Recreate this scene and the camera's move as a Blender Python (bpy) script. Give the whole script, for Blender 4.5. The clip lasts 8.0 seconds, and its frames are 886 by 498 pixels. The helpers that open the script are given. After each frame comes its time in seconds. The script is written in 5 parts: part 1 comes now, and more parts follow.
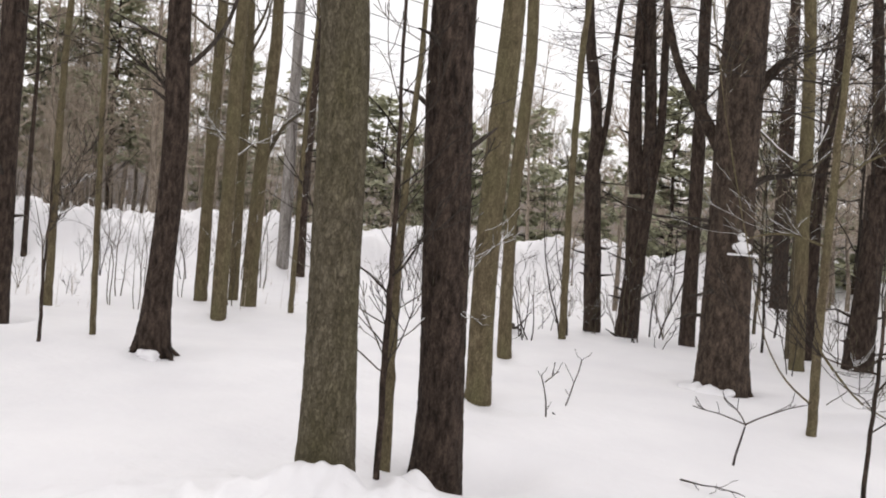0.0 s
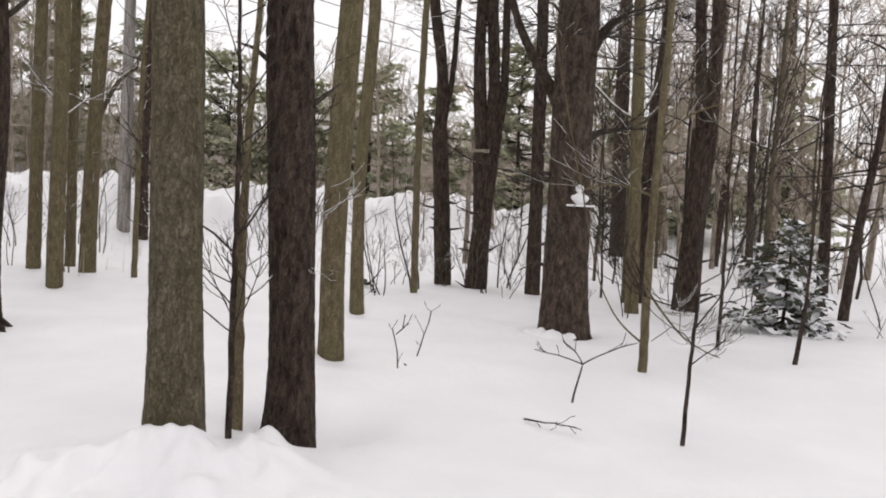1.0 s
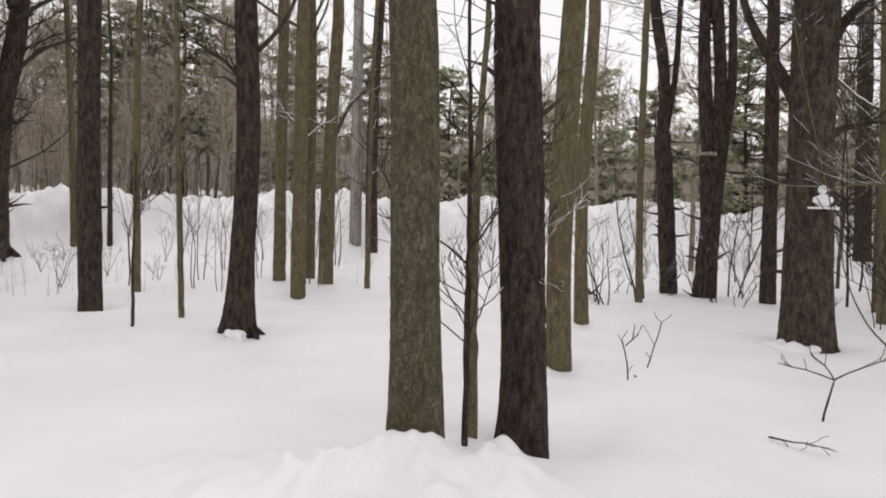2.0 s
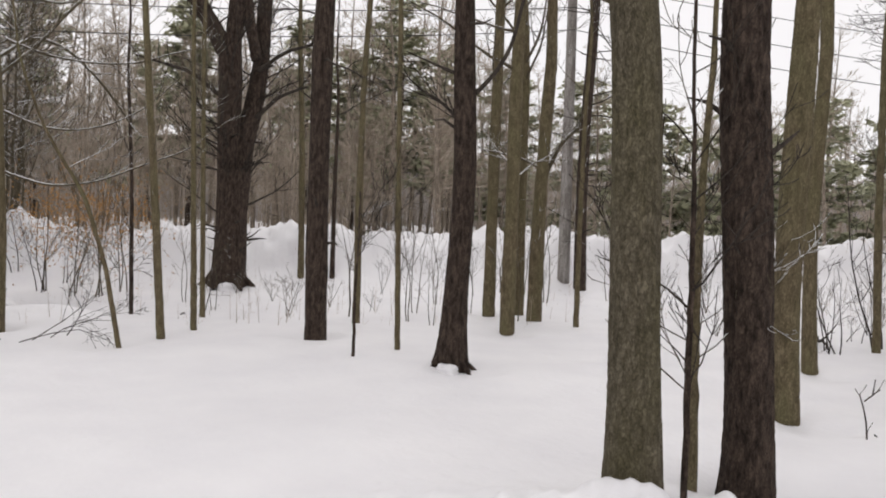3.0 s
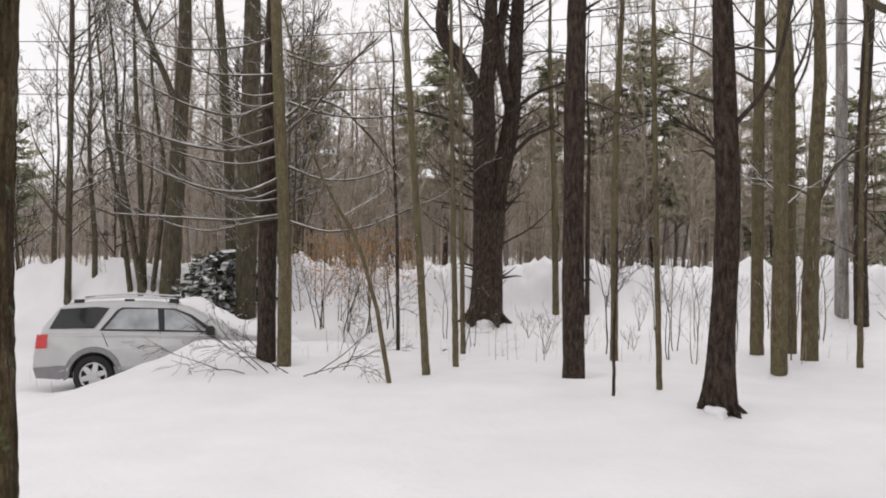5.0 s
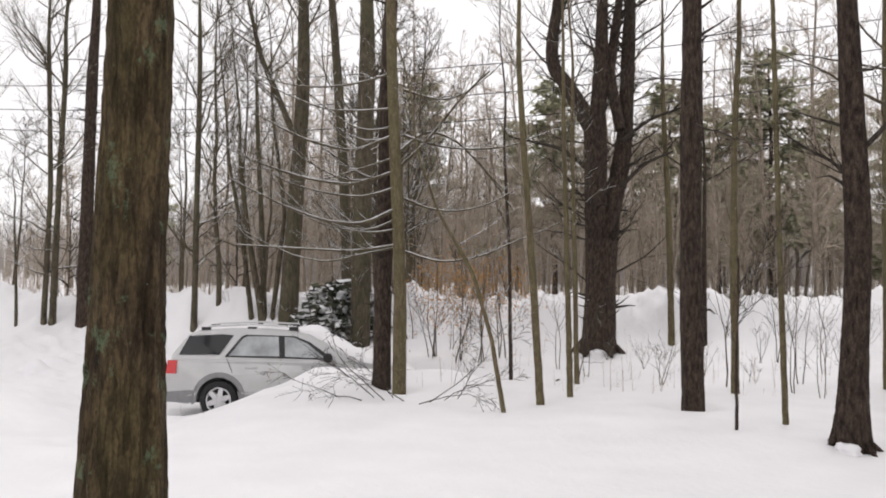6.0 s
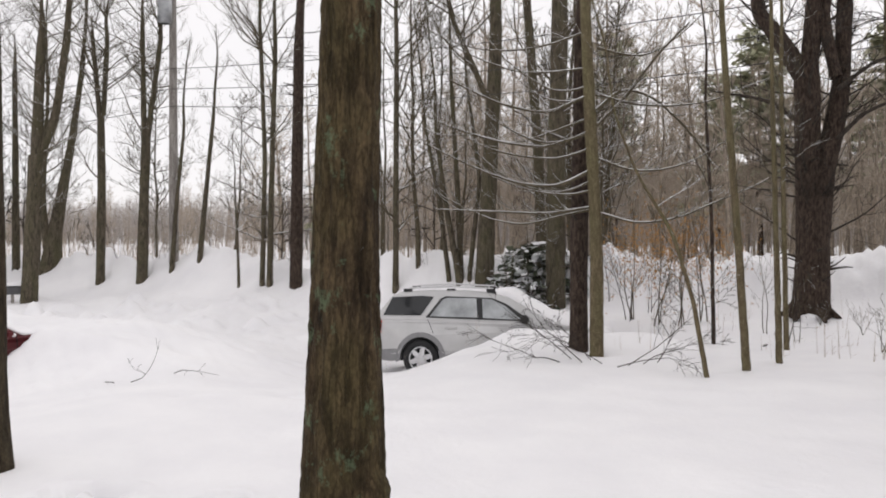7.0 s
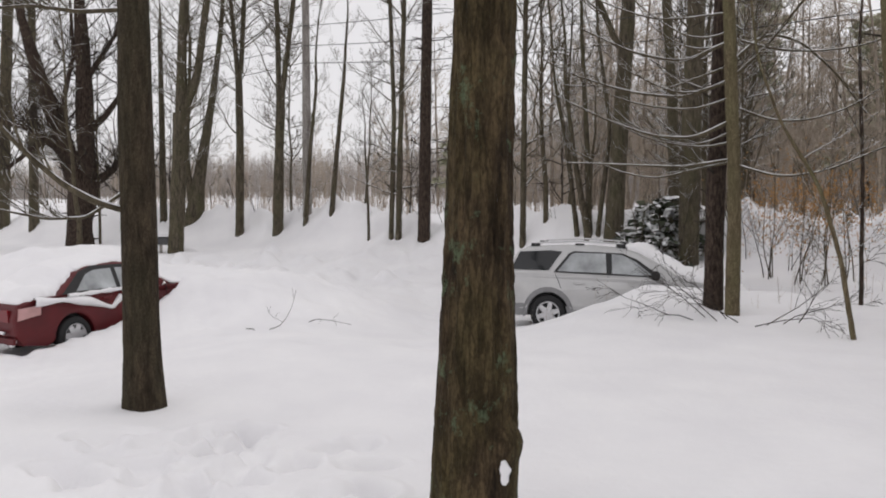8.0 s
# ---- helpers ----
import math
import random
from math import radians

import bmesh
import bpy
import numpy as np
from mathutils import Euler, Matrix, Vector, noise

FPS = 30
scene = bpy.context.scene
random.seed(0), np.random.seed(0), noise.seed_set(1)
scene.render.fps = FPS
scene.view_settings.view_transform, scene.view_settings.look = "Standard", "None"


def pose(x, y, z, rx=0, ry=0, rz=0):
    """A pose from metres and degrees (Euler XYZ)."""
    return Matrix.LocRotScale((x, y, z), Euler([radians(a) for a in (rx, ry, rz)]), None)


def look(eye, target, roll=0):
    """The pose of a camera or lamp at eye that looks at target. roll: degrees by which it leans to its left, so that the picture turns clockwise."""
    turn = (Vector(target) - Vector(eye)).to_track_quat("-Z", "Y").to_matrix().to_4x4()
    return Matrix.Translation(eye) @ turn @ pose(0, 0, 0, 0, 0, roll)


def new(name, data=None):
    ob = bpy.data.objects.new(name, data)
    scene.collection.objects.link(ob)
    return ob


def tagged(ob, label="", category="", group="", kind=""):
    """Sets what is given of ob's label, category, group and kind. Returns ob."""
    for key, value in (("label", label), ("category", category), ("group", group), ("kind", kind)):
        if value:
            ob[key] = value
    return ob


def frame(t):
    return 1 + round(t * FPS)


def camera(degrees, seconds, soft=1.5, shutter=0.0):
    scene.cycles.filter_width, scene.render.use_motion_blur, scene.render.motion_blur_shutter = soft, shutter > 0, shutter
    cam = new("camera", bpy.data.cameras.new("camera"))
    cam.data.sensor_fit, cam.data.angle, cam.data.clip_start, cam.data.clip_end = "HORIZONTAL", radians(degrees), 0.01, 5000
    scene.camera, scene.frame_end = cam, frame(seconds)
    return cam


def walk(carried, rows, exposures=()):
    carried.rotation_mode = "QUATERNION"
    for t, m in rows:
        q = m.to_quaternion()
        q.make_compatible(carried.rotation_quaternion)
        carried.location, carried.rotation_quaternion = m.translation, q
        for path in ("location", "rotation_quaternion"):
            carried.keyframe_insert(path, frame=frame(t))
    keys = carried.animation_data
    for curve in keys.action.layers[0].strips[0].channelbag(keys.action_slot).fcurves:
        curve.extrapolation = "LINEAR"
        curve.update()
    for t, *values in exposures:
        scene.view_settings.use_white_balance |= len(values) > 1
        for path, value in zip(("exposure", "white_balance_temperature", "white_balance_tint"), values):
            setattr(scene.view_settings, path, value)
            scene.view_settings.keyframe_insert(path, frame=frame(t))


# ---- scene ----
cam = camera(55.1, 8.0, soft=1.9)
PATH = [
    (0, -0.011, 0.314, 1.758, 30.91, -1.36, 4.39),
    (0.5, 0.075, 0.294, 1.762, 22.47, -2.75, 3.19),
    (1, 0.077, 0.254, 1.751, 20.89, -3.60, 3.20),
    (1.5, 0.006, 0.252, 1.740, 27.78, -4.16, 1.78),
    (1.7, -0.004, 0.238, 1.747, 31.10, -4.00, 1.43),
    (2.8, -0.058, 0.161, 1.782, 46.23, -1.94, 1.71),
    (3, -0.067, 0.147, 1.789, 49.29, -1.50, 1.72),
    (3.5, -0.054, 0.094, 1.802, 57.12, -0.88, 0.82),
    (4, -0.114, 0.135, 1.794, 61.28, -0.32, 0.23),
    (4.5, -0.136, 0.148, 1.832, 62.31, 0.03, 0.37),
    (4.7, -0.124, 0.122, 1.833, 63.69, 0.04, 0.35),
    (5.8, -0.060, -0.021, 1.842, 72.01, 2.57, 0.26),
    (6, -0.049, -0.047, 1.843, 73.38, 2.45, 0.23),
    (6.5, -0.080, -0.090, 1.833, 79.65, 1.61, -0.04),
    (7, 0.002, -0.114, 1.843, 86.31, -0.08, -0.22),
    (7.5, -0.062, -0.141, 1.841, 90.76, -1.54, -0.43),
    (8, -0.047, -0.161, 1.829, 94.77, -3.12, -0.02),
]
walk(cam, [(t, pose(x, y, z, 90 + pitch, 0, yaw) @ pose(0, 0, 0, 0, 0, roll)) for t, x, y, z, yaw, pitch, roll in PATH],
     exposures=((0, 0.26, 6650, 11.5), (1.5, 0.1, 6650, 11.5), (3.5, 0.03, 6650, 11.5), (4.5, 0.04, 6650, 11.5), (6.2, 0.2, 6650, 11.5), (7.2, 0.02, 6600, 11.5), (8, -0.18, 6550, 11.5)))

# ---- overcast winter daylight ----
world = bpy.data.worlds.new("overcast_sky")
scene.world = world
world.use_nodes = True
wn, wl = world.node_tree.nodes, world.node_tree.links
sky = wn.new("ShaderNodeTexSky")
sky.sky_type, sky.sun_disc, sky.sun_elevation, sky.sun_rotation = "NISHITA", False, radians(32), radians(140)
scale_sky = wn.new("ShaderNodeMix")
scale_sky.data_type, scale_sky.blend_type = "RGBA", "MULTIPLY"
scale_sky.inputs["Factor"].default_value = 1.0
scale_sky.inputs["B"].default_value = (0.1, 0.1, 0.1, 1)
cloud_noise = wn.new("ShaderNodeTexNoise")
cloud_noise.inputs["Scale"].default_value, cloud_noise.inputs["Detail"].default_value = 1.6, 4
cloud_ramp = wn.new("ShaderNodeValToRGB")
cloud_ramp.color_ramp.elements[0].position, cloud_ramp.color_ramp.elements[0].color = 0.3, (0.92, 0.91, 0.93, 1)
cloud_ramp.color_ramp.elements[1].position, cloud_ramp.color_ramp.elements[1].color = 0.7, (1.02, 1.0, 1.01, 1)
cover = wn.new("ShaderNodeMix")
cover.data_type = "RGBA"
cover.inputs["Factor"].default_value = 0.93
coords = wn.new("ShaderNodeTexCoord")
wl.new(coords.outputs["Generated"], cloud_noise.inputs["Vector"])
wl.new(cloud_noise.outputs["Fac"], cloud_ramp.inputs["Fac"])
wl.new(sky.outputs["Color"], scale_sky.inputs["A"])
wl.new(scale_sky.outputs["Result"], cover.inputs["A"])
wl.new(cloud_ramp.outputs["Color"], cover.inputs["B"])
wl.new(cover.outputs["Result"], wn["Background"].inputs["Color"])
wn["Background"].inputs["Strength"].default_value = 1.0
sun = new("sun", bpy.data.lights.new("sun", "SUN"))
sun.data.energy, sun.data.angle, sun.data.color = 0.5, radians(40), (1.0, 0.98, 0.95)
sun.matrix_world = look((0, 0, 0), (0.45, -0.55, -1.0))


# ---- the lie of the land: one height for every place ----
ROAD_N = (-0.883, 0.469)            # way from the yard to the road
CAR_REAR, CAR_WAY = (-17.65, 0.55), (0.178, 0.984)
RED_REAR, RED_WAY = (-13.49, -7.38), (-0.897, 0.442)


def ss(a, b, v):
    u = np.clip((v - a) / (b - a), 0.0, 1.0)
    return u * u * (3 - 2 * u)


WAVES = {}


def waves(x, y, size, seed):
    """Smooth uneven relief from a few crossing sines, about -1 to 1."""
    if (size, seed) not in WAVES:
        r = np.random.RandomState(seed)
        a, ph, k = r.uniform(0, 6.283, 9), r.uniform(0, 6.283, 9), 6.283 / (size * r.uniform(0.6, 1.7, 9))
        WAVES[(size, seed)] = (k * np.cos(a), k * np.sin(a), ph)
    kx, ky, ph = WAVES[(size, seed)]
    if np.ndim(x) == 0:
        return float(np.sin(kx * x + ky * y + ph).sum()) / 3.6
    out = 0.0 * x
    for p, q, h in zip(kx, ky, ph):
        out = out + np.sin(p * x + q * y + h)
    return out / 3.6


def lumps(x, y, size, seed):
    return np.abs(waves(x, y, size, seed)) * np.abs(waves(x, y, size * 1.7, seed + 50))


def ground_z(x, y):
    x, y = np.asarray(x, float), np.asarray(y, float)
    d = ROAD_N[0] * x + ROAD_N[1] * y
    s = -0.469 * x - 0.883 * y
    r = np.hypot(x, y)
    z = 0.05 * waves(x, y, 6.0, 3) * ss(2, 9, r) + 0.007 * waves(x, y, 1.3, 8)
    # the rise to the ploughed bank along the road, the road itself, and the bank beyond
    gap = 1 - 0.55 * np.exp(-((s - 15.5) / 2.2) ** 2)
    z = z + 0.12 * ss(17, 21, d) + 0.55 * ss(20.5, 24, d)
    rough = 0.92 + 0.15 * waves(x, y, 3.2, 21) + 0.15 * waves(x, y, 0.9, 22) + 0.07 * waves(x, y, 0.4, 23)
    z = z + gap * 1.08 * np.exp(-((d - 23.6 - 0.4 * waves(x, y, 7, 5)) / np.where(d < 23.6, 1.1, 1.6)) ** 2) * rough
    z = z + 0.8 * np.exp(-((d - 33.5) / 1.6) ** 2) * rough
    z = z + 0.9 * ss(36, 60, d) + 6.0 * ss(70, 260, d) * ss(400, 150, np.abs(s))
    # the parking strip: along and across the silver car
    a = (x - CAR_REAR[0]) * CAR_WAY[0] + (y - CAR_REAR[1]) * CAR_WAY[1]
    b = (x - CAR_REAR[0]) * CAR_WAY[1] - (y - CAR_REAR[1]) * CAR_WAY[0]
    lip = np.interp(a, [-16, -10, -0.5, -0.2, 0.35, 1.0, 1.9, 3.5, 6], [0.0, -0.25, -0.6, -0.56, -0.38, -0.12, 0.06, -0.06, -0.04])
    z = z + lip * np.clip((7.4 - b) / 5.9, 0, 1) * ss(-9, -3.5, b)
    floor_z = -0.85
    pit = ss(0.95, 0.25, b) * ss(-3.4, -2.3, b) * ss(-4.5, -2.4, a) * ss(5.4, 4.4, a)
    z = z * (1 - pit) + floor_z * pit
    z = z + 0.36 * np.exp(-((b - 0.6) / 0.5) ** 2) * ss(1.1, 2.2, a) * ss(5.6, 4.4, a)
    z = z + 0.03 * np.abs(waves(x, y, 0.5, 33)) * ss(-2.0, -5.0, a) * ss(6, 2, b) * ss(-12, -7, b)
    # a drive that runs from the strip to the gap in the bank, and its low side banks
    z = z + 0.33 * np.exp(-((a + 6.6) / 0.8) ** 2) * ss(-12, -9, b) * ss(-1.5, -4, b) * rough
    z = z + 0.05 * lumps(x, y, 1.1, 31) * ss(-2.0, -5.0, a) * ss(6, 2, b) * ss(-12, -7, b) * 4
    # the red car's place
    ra = (x - RED_REAR[0]) * RED_WAY[0] + (y - RED_REAR[1]) * RED_WAY[1]
    rb = (x - RED_REAR[0]) * RED_WAY[1] - (y - RED_REAR[1]) * RED_WAY[0]
    side = np.interp(ra, [-4.0, -1.0, -0.3, 0.3, 0.95, 1.7, 2.05, 3.4], [-0.58, -0.50, -0.38, -0.28, -0.15, 0.16, 0.42, 0.50]) + 0.02 * waves(x, y, 0.45, 61)
    near_red = ss(5.5, 0.9, rb) * ss(-7.5, -3.0, rb) * ss(-7.0, -3.0, ra) * ss(7.0, 3.5, ra)
    z = z * (1 - near_red) + side * near_red
    z = z + 0.55 * ss(-1.9, -4.5, rb) * ss(-13, -6, rb) * ss(-6, -1, ra) * ss(7, 3, ra)
    pit2 = ss(0.22, 0.02, rb) * ss(-2.3, -1.8, rb) * ss(-1.2, -0.8, ra) * ss(2.35, 1.85, ra)
    z = z * (1 - pit2) - 0.70 * pit2
    # shovelled heap by the two near trunks
    heap = 0.0
    for hx, hy, hh, hw in ((-3.05, 3.85, 0.13, 0.62), (-3.2, 4.3, 0.15, 0.38), (-2.74, 4.52, 0.22, 0.26), (-2.95, 5.1, 0.13, 0.17), (-3.7, 3.6, 0.11, 0.75),
                           (-2.35, 4.3, 0.07, 0.45), (-2.9, 4.2, 0.11, 0.2), (-3.35, 4.0, 0.05, 0.22), (-2.6, 3.85, 0.07, 0.16), (-2.5, 4.75, 0.06, 0.2)):
        heap = heap + hh * np.exp(-(((x - hx) ** 2 + (y - hy) ** 2) / hw ** 2))
    z = z + heap * (0.88 + 0.20 * waves(x, y, 0.6, 41) + 0.14 * waves(x, y, 0.3, 45) + 0.05 * waves(x, y, 0.16, 43))
    z = z - 0.30 * np.exp(-(((x + 3.0) ** 2 + (y - 5.95) ** 2) / 0.2))
    # hollows round the trunks
    for hx, hy in ((-3.85, 8.15), (-7.9, 7.4), (-10.6, 10.7), (-5.2, 11.0), (-2.4, 11.4), (-11.3, 7.2), (-14.9, 3.5)):
        z = z - 0.10 * np.exp(-(((x - hx) ** 2 + (y - hy) ** 2) / 0.2) ** 2) + 0.03 * np.exp(-(((x - hx) ** 2 + (y - hy) ** 2) / 0.9))
    # old footprints, half filled
    steps = np.random.RandomState(4)
    for _ in range(38):
        bear, far = radians(steps.uniform(101, 121)), steps.uniform(5.2, 7.3)
        fx, fy, turn = -far * math.sin(bear), far * math.cos(bear), steps.uniform(0, 3)
        u, v = (x - fx) * math.cos(turn) + (y - fy) * math.sin(turn), -(x - fx) * math.sin(turn) + (y - fy) * math.cos(turn)
        hole = (u / 0.13) ** 2 + (v / 0.19) ** 2
        z = z - steps.uniform(0.05, 0.17) * np.exp(-hole ** 2) + 0.02 * np.exp(-(hole - 2.2) ** 2)
    # scattered dents left by snow fallen from the boughs
    for _ in range(30):
        bear, far = radians(steps.uniform(92, 112)), steps.uniform(11, 20)
        fx, fy = -far * math.sin(bear), far * math.cos(bear)
        z = z - steps.uniform(0.03, 0.09) * np.exp(-(((x - fx) ** 2 + (y - fy) ** 2) / steps.uniform(0.03, 0.12)))
    return z


# ---- materials ----
def material(name, base, rough=0.8, metal=0.0):
    m = bpy.data.materials.new(name)
    m.use_nodes = True
    b = m.node_tree.nodes["Principled BSDF"]
    b.inputs["Base Color"].default_value = (*base, 1)
    b.inputs["Roughness"].default_value, b.inputs["Metallic"].default_value = rough, metal
    return m, m.node_tree.nodes, m.node_tree.links, b


def noise_node(n, l, scale, detail=4, stretch=(1, 1, 1), rough=0.55, kind="ShaderNodeTexNoise"):
    tc, mp, t = n.new("ShaderNodeTexCoord"), n.new("ShaderNodeMapping"), n.new(kind)
    mp.inputs["Scale"].default_value = stretch
    t.inputs["Scale"].default_value = scale
    if kind == "ShaderNodeTexNoise":
        t.inputs["Detail"].default_value, t.inputs["Roughness"].default_value = detail, rough
    l.new(tc.outputs["Object"], mp.inputs["Vector"])
    l.new(mp.outputs["Vector"], t.inputs["Vector"])
    return t


def ramp_node(n, l, fac, *stops):
    r = n.new("ShaderNodeValToRGB")
    while len(r.color_ramp.elements) < len(stops):
        r.color_ramp.elements.new(0.5)
    for e, (p, c) in zip(r.color_ramp.elements, stops):
        e.position, e.color = p, (*c, 1) if len(c) == 3 else (c[0], c[0], c[0], 1)
    l.new(fac, r.inputs["Fac"])
    return r.outputs["Color"]


def mix_node(n, l, fac, a, b, how="MIX"):
    m = n.new("ShaderNodeMix")
    m.data_type, m.blend_type = "RGBA", how
    for key, v in (("Factor", fac), ("A", a), ("B", b)):
        if isinstance(v, (int, float)):
            m.inputs[key].default_value = v
        elif isinstance(v, tuple):
            m.inputs[key].default_value = (*v, 1)
        else:
            l.new(v, m.inputs[key])
    return m.outputs["Result"]


def bump_node(n, l, b, height, strength, distance):
    k = n.new("ShaderNodeBump")
    k.inputs["Strength"].default_value, k.inputs["Distance"].default_value = strength, distance
    l.new(height, k.inputs["Height"])
    l.new(k.outputs["Normal"], b.inputs["Normal"])
    return k


def snow_on_top(n, l, colour, low, high, scale=3.0):
    """Snow that lies on what faces the sky, in broken patches."""
    g, sep, nz = n.new("ShaderNodeNewGeometry"), n.new("ShaderNodeSeparateXYZ"), noise_node(n, l, scale, 3)
    l.new(g.outputs["Normal"], sep.inputs["Vector"])
    add = n.new("ShaderNodeMath")
    add.operation = "MULTIPLY_ADD"
    l.new(nz.outputs["Fac"], add.inputs[0])
    add.inputs[1].default_value = 0.9
    l.new(sep.outputs["Z"], add.inputs[2])
    fac = ramp_node(n, l, add.outputs[0], (low, (0,)), (high, (1,)))
    return mix_node(n, l, fac, colour, (0.82, 0.83, 0.85))


def bark(name, dark, light, moss=None, scale=14.0, furrow=6.0, relief=0.012, patches=None, snow=None, flecks=0.0):
    m, n, l, b = material(name, light, 0.92)
    b.inputs["Specular IOR Level"].default_value = 0.2
    ridge = noise_node(n, l, scale, 6, (1, 1, 1 / furrow), 0.65)
    big = noise_node(n, l, 2.2, 4, (1, 1, 0.45))
    fine = noise_node(n, l, scale * 5, 3, (1, 1, 0.5))
    c = ramp_node(n, l, ridge.outputs["Fac"], (0.36, dark), (0.64, light))
    if moss:
        c = mix_node(n, l, ramp_node(n, l, big.outputs["Fac"], (0.42, (0,)), (0.66, (0.75,))), c, moss)
    # plates parted by dark cracks; the cells are bent by the ridge noise
    tc, mp, warp, plates = n.new("ShaderNodeTexCoord"), n.new("ShaderNodeMapping"), n.new("ShaderNodeVectorMath"), n.new("ShaderNodeTexVoronoi")
    mp.inputs["Scale"].default_value = (1, 1, 1 / furrow)
    warp.operation = "MULTIPLY_ADD"
    warp.inputs[1].default_value = (0.16, 0.16, 0.16)
    plates.feature = "DISTANCE_TO_EDGE"
    plates.inputs["Scale"].default_value = scale * 1.5
    l.new(tc.outputs["Object"], mp.inputs["Vector"])
    l.new(ridge.outputs["Color"], warp.inputs[0])
    l.new(mp.outputs["Vector"], warp.inputs[2])
    l.new(warp.outputs["Vector"], plates.inputs["Vector"])
    crack = ramp_node(n, l, plates.outputs["Distance"], (0.02, (0.55, 0.53, 0.50)), (0.14, (1.15, 1.15, 1.15)))
    c = mix_node(n, l, 0.5, c, crack, "MULTIPLY")
    c = mix_node(n, l, 0.6, c, ramp_node(n, l, fine.outputs["Fac"], (0.3, (0.5, 0.5, 0.5)), (0.7, (1.6, 1.6, 1.6))), "MULTIPLY")
    if patches:
        spot = noise_node(n, l, 4.5, 6, (1, 1, 0.8), 0.75)
        c = mix_node(n, l, ramp_node(n, l, spot.outputs["Fac"], (0.575, (0,)), (0.63, (0.75,))), c, patches)
    if flecks:
        fl = noise_node(n, l, 22, 5, (1, 1, 0.5), 0.75)
        c = mix_node(n, l, ramp_node(n, l, fl.outputs["Fac"], (1 - flecks, (0,)), (1.03 - flecks, (1,))), c, (0.78, 0.79, 0.81))
    if snow:
        c = snow_on_top(n, l, c, *snow)
    l.new(c, b.inputs["Base Color"])
    both = n.new("ShaderNodeMath")
    both.operation = "MULTIPLY_ADD"
    l.new(fine.outputs["Fac"], both.inputs[0])
    both.inputs[1].default_value = 0.3
    l.new(ridge.outputs["Fac"], both.inputs[2])
    deep = n.new("ShaderNodeMath")
    deep.operation = "MULTIPLY_ADD"
    l.new(crack, deep.inputs[0])
    deep.inputs[1].default_value = 0.35
    l.new(both.outputs[0], deep.inputs[2])
    bump_node(n, l, b, deep.outputs[0], 1.0, relief)
    return m


BARK = {
    "mossy": bark("mossy_bark", (0.07, 0.059, 0.037), (0.155, 0.134, 0.094), (0.108, 0.096, 0.052), 22, 2.0, 0.016, flecks=0.275),
    "dark": bark("dark_bark", (0.022, 0.0155, 0.012), (0.095, 0.069, 0.054), None, 20, 3.0, 0.02, flecks=0.27),
    "tan": bark("tan_bark", (0.08, 0.063, 0.037), (0.175, 0.142, 0.088), (0.13, 0.118, 0.062), 18, 3, 0.008, flecks=0.26),
    "pine": bark("flaky_bark", (0.034, 0.025, 0.019), (0.115, 0.086, 0.066), None, 15, 2.5, 0.022, flecks=0.26),
    "gray": bark("gray_bark", (0.042, 0.035, 0.025), (0.13, 0.11, 0.08), (0.09, 0.084, 0.048), 15, 4, 0.01),
    "lichen": bark("furrowed_bark", (0.018, 0.012, 0.007), (0.092, 0.065, 0.036), (0.062, 0.051, 0.02), 13, 5, 0.022, (0.11, 0.145, 0.085), flecks=0.27),
    "brown": bark("brown_bark", (0.024, 0.018, 0.012), (0.075, 0.057, 0.037), (0.048, 0.043, 0.026), 19, 5, 0.012, flecks=0.25),
}
TWIG = {
    "tan": bark("tan_twig", (0.06, 0.05, 0.034), (0.13, 0.11, 0.075), None, 15, 3, 0.002, snow=(0.98, 1.25, 3.0)),
    "dark": bark("dark_twig", (0.022, 0.018, 0.015), (0.07, 0.058, 0.048), None, 15, 3, 0.003, snow=(1.15, 1.38, 2.0)),
}
TWIG["bare"] = bark("bare_twig", (0.02, 0.016, 0.013), (0.06, 0.049, 0.04), None, 15, 3, 0.002)
# Distance haze is put into these wood colours, paler than the near bark.
HAZE_TINT_WOOD = bark("haze_tint_wood", (0.30, 0.25, 0.198), (0.48, 0.412, 0.34), None, 6, 3, 0.005, snow=(1.1, 1.45, 1.2))
# Ridge wood: the haze of distance painted in as a grayer tone.
HAZE_TINT_RIDGE = bark("haze_tint_ridge", (0.33, 0.302, 0.28), (0.47, 0.435, 0.41), None, 6, 3, 0.005, snow=(1.1, 1.6, 1.2))
HAZE_TINT_TRUNK = bark("haze_tint_trunk", (0.17, 0.14, 0.11), (0.33, 0.28, 0.228), None, 6, 3, 0.005)


def needles(name, dark, light, snow):
    m, n, l, b = material(name, light, 0.75)
    nz = noise_node(n, l, 2.5, 3)
    l.new(snow_on_top(n, l, ramp_node(n, l, nz.outputs["Fac"], (0.35, dark), (0.65, light)), *snow), b.inputs["Base Color"])
    return m


# Far needles: haze put into the green, much paler than the near spruces.
HAZE_TINT_NEEDLE = needles("haze_tint_needles", (0.27, 0.275, 0.18), (0.46, 0.465, 0.32), (1.0, 1.9, 2.0))
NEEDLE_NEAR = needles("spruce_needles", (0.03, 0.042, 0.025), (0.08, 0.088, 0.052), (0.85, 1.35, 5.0))


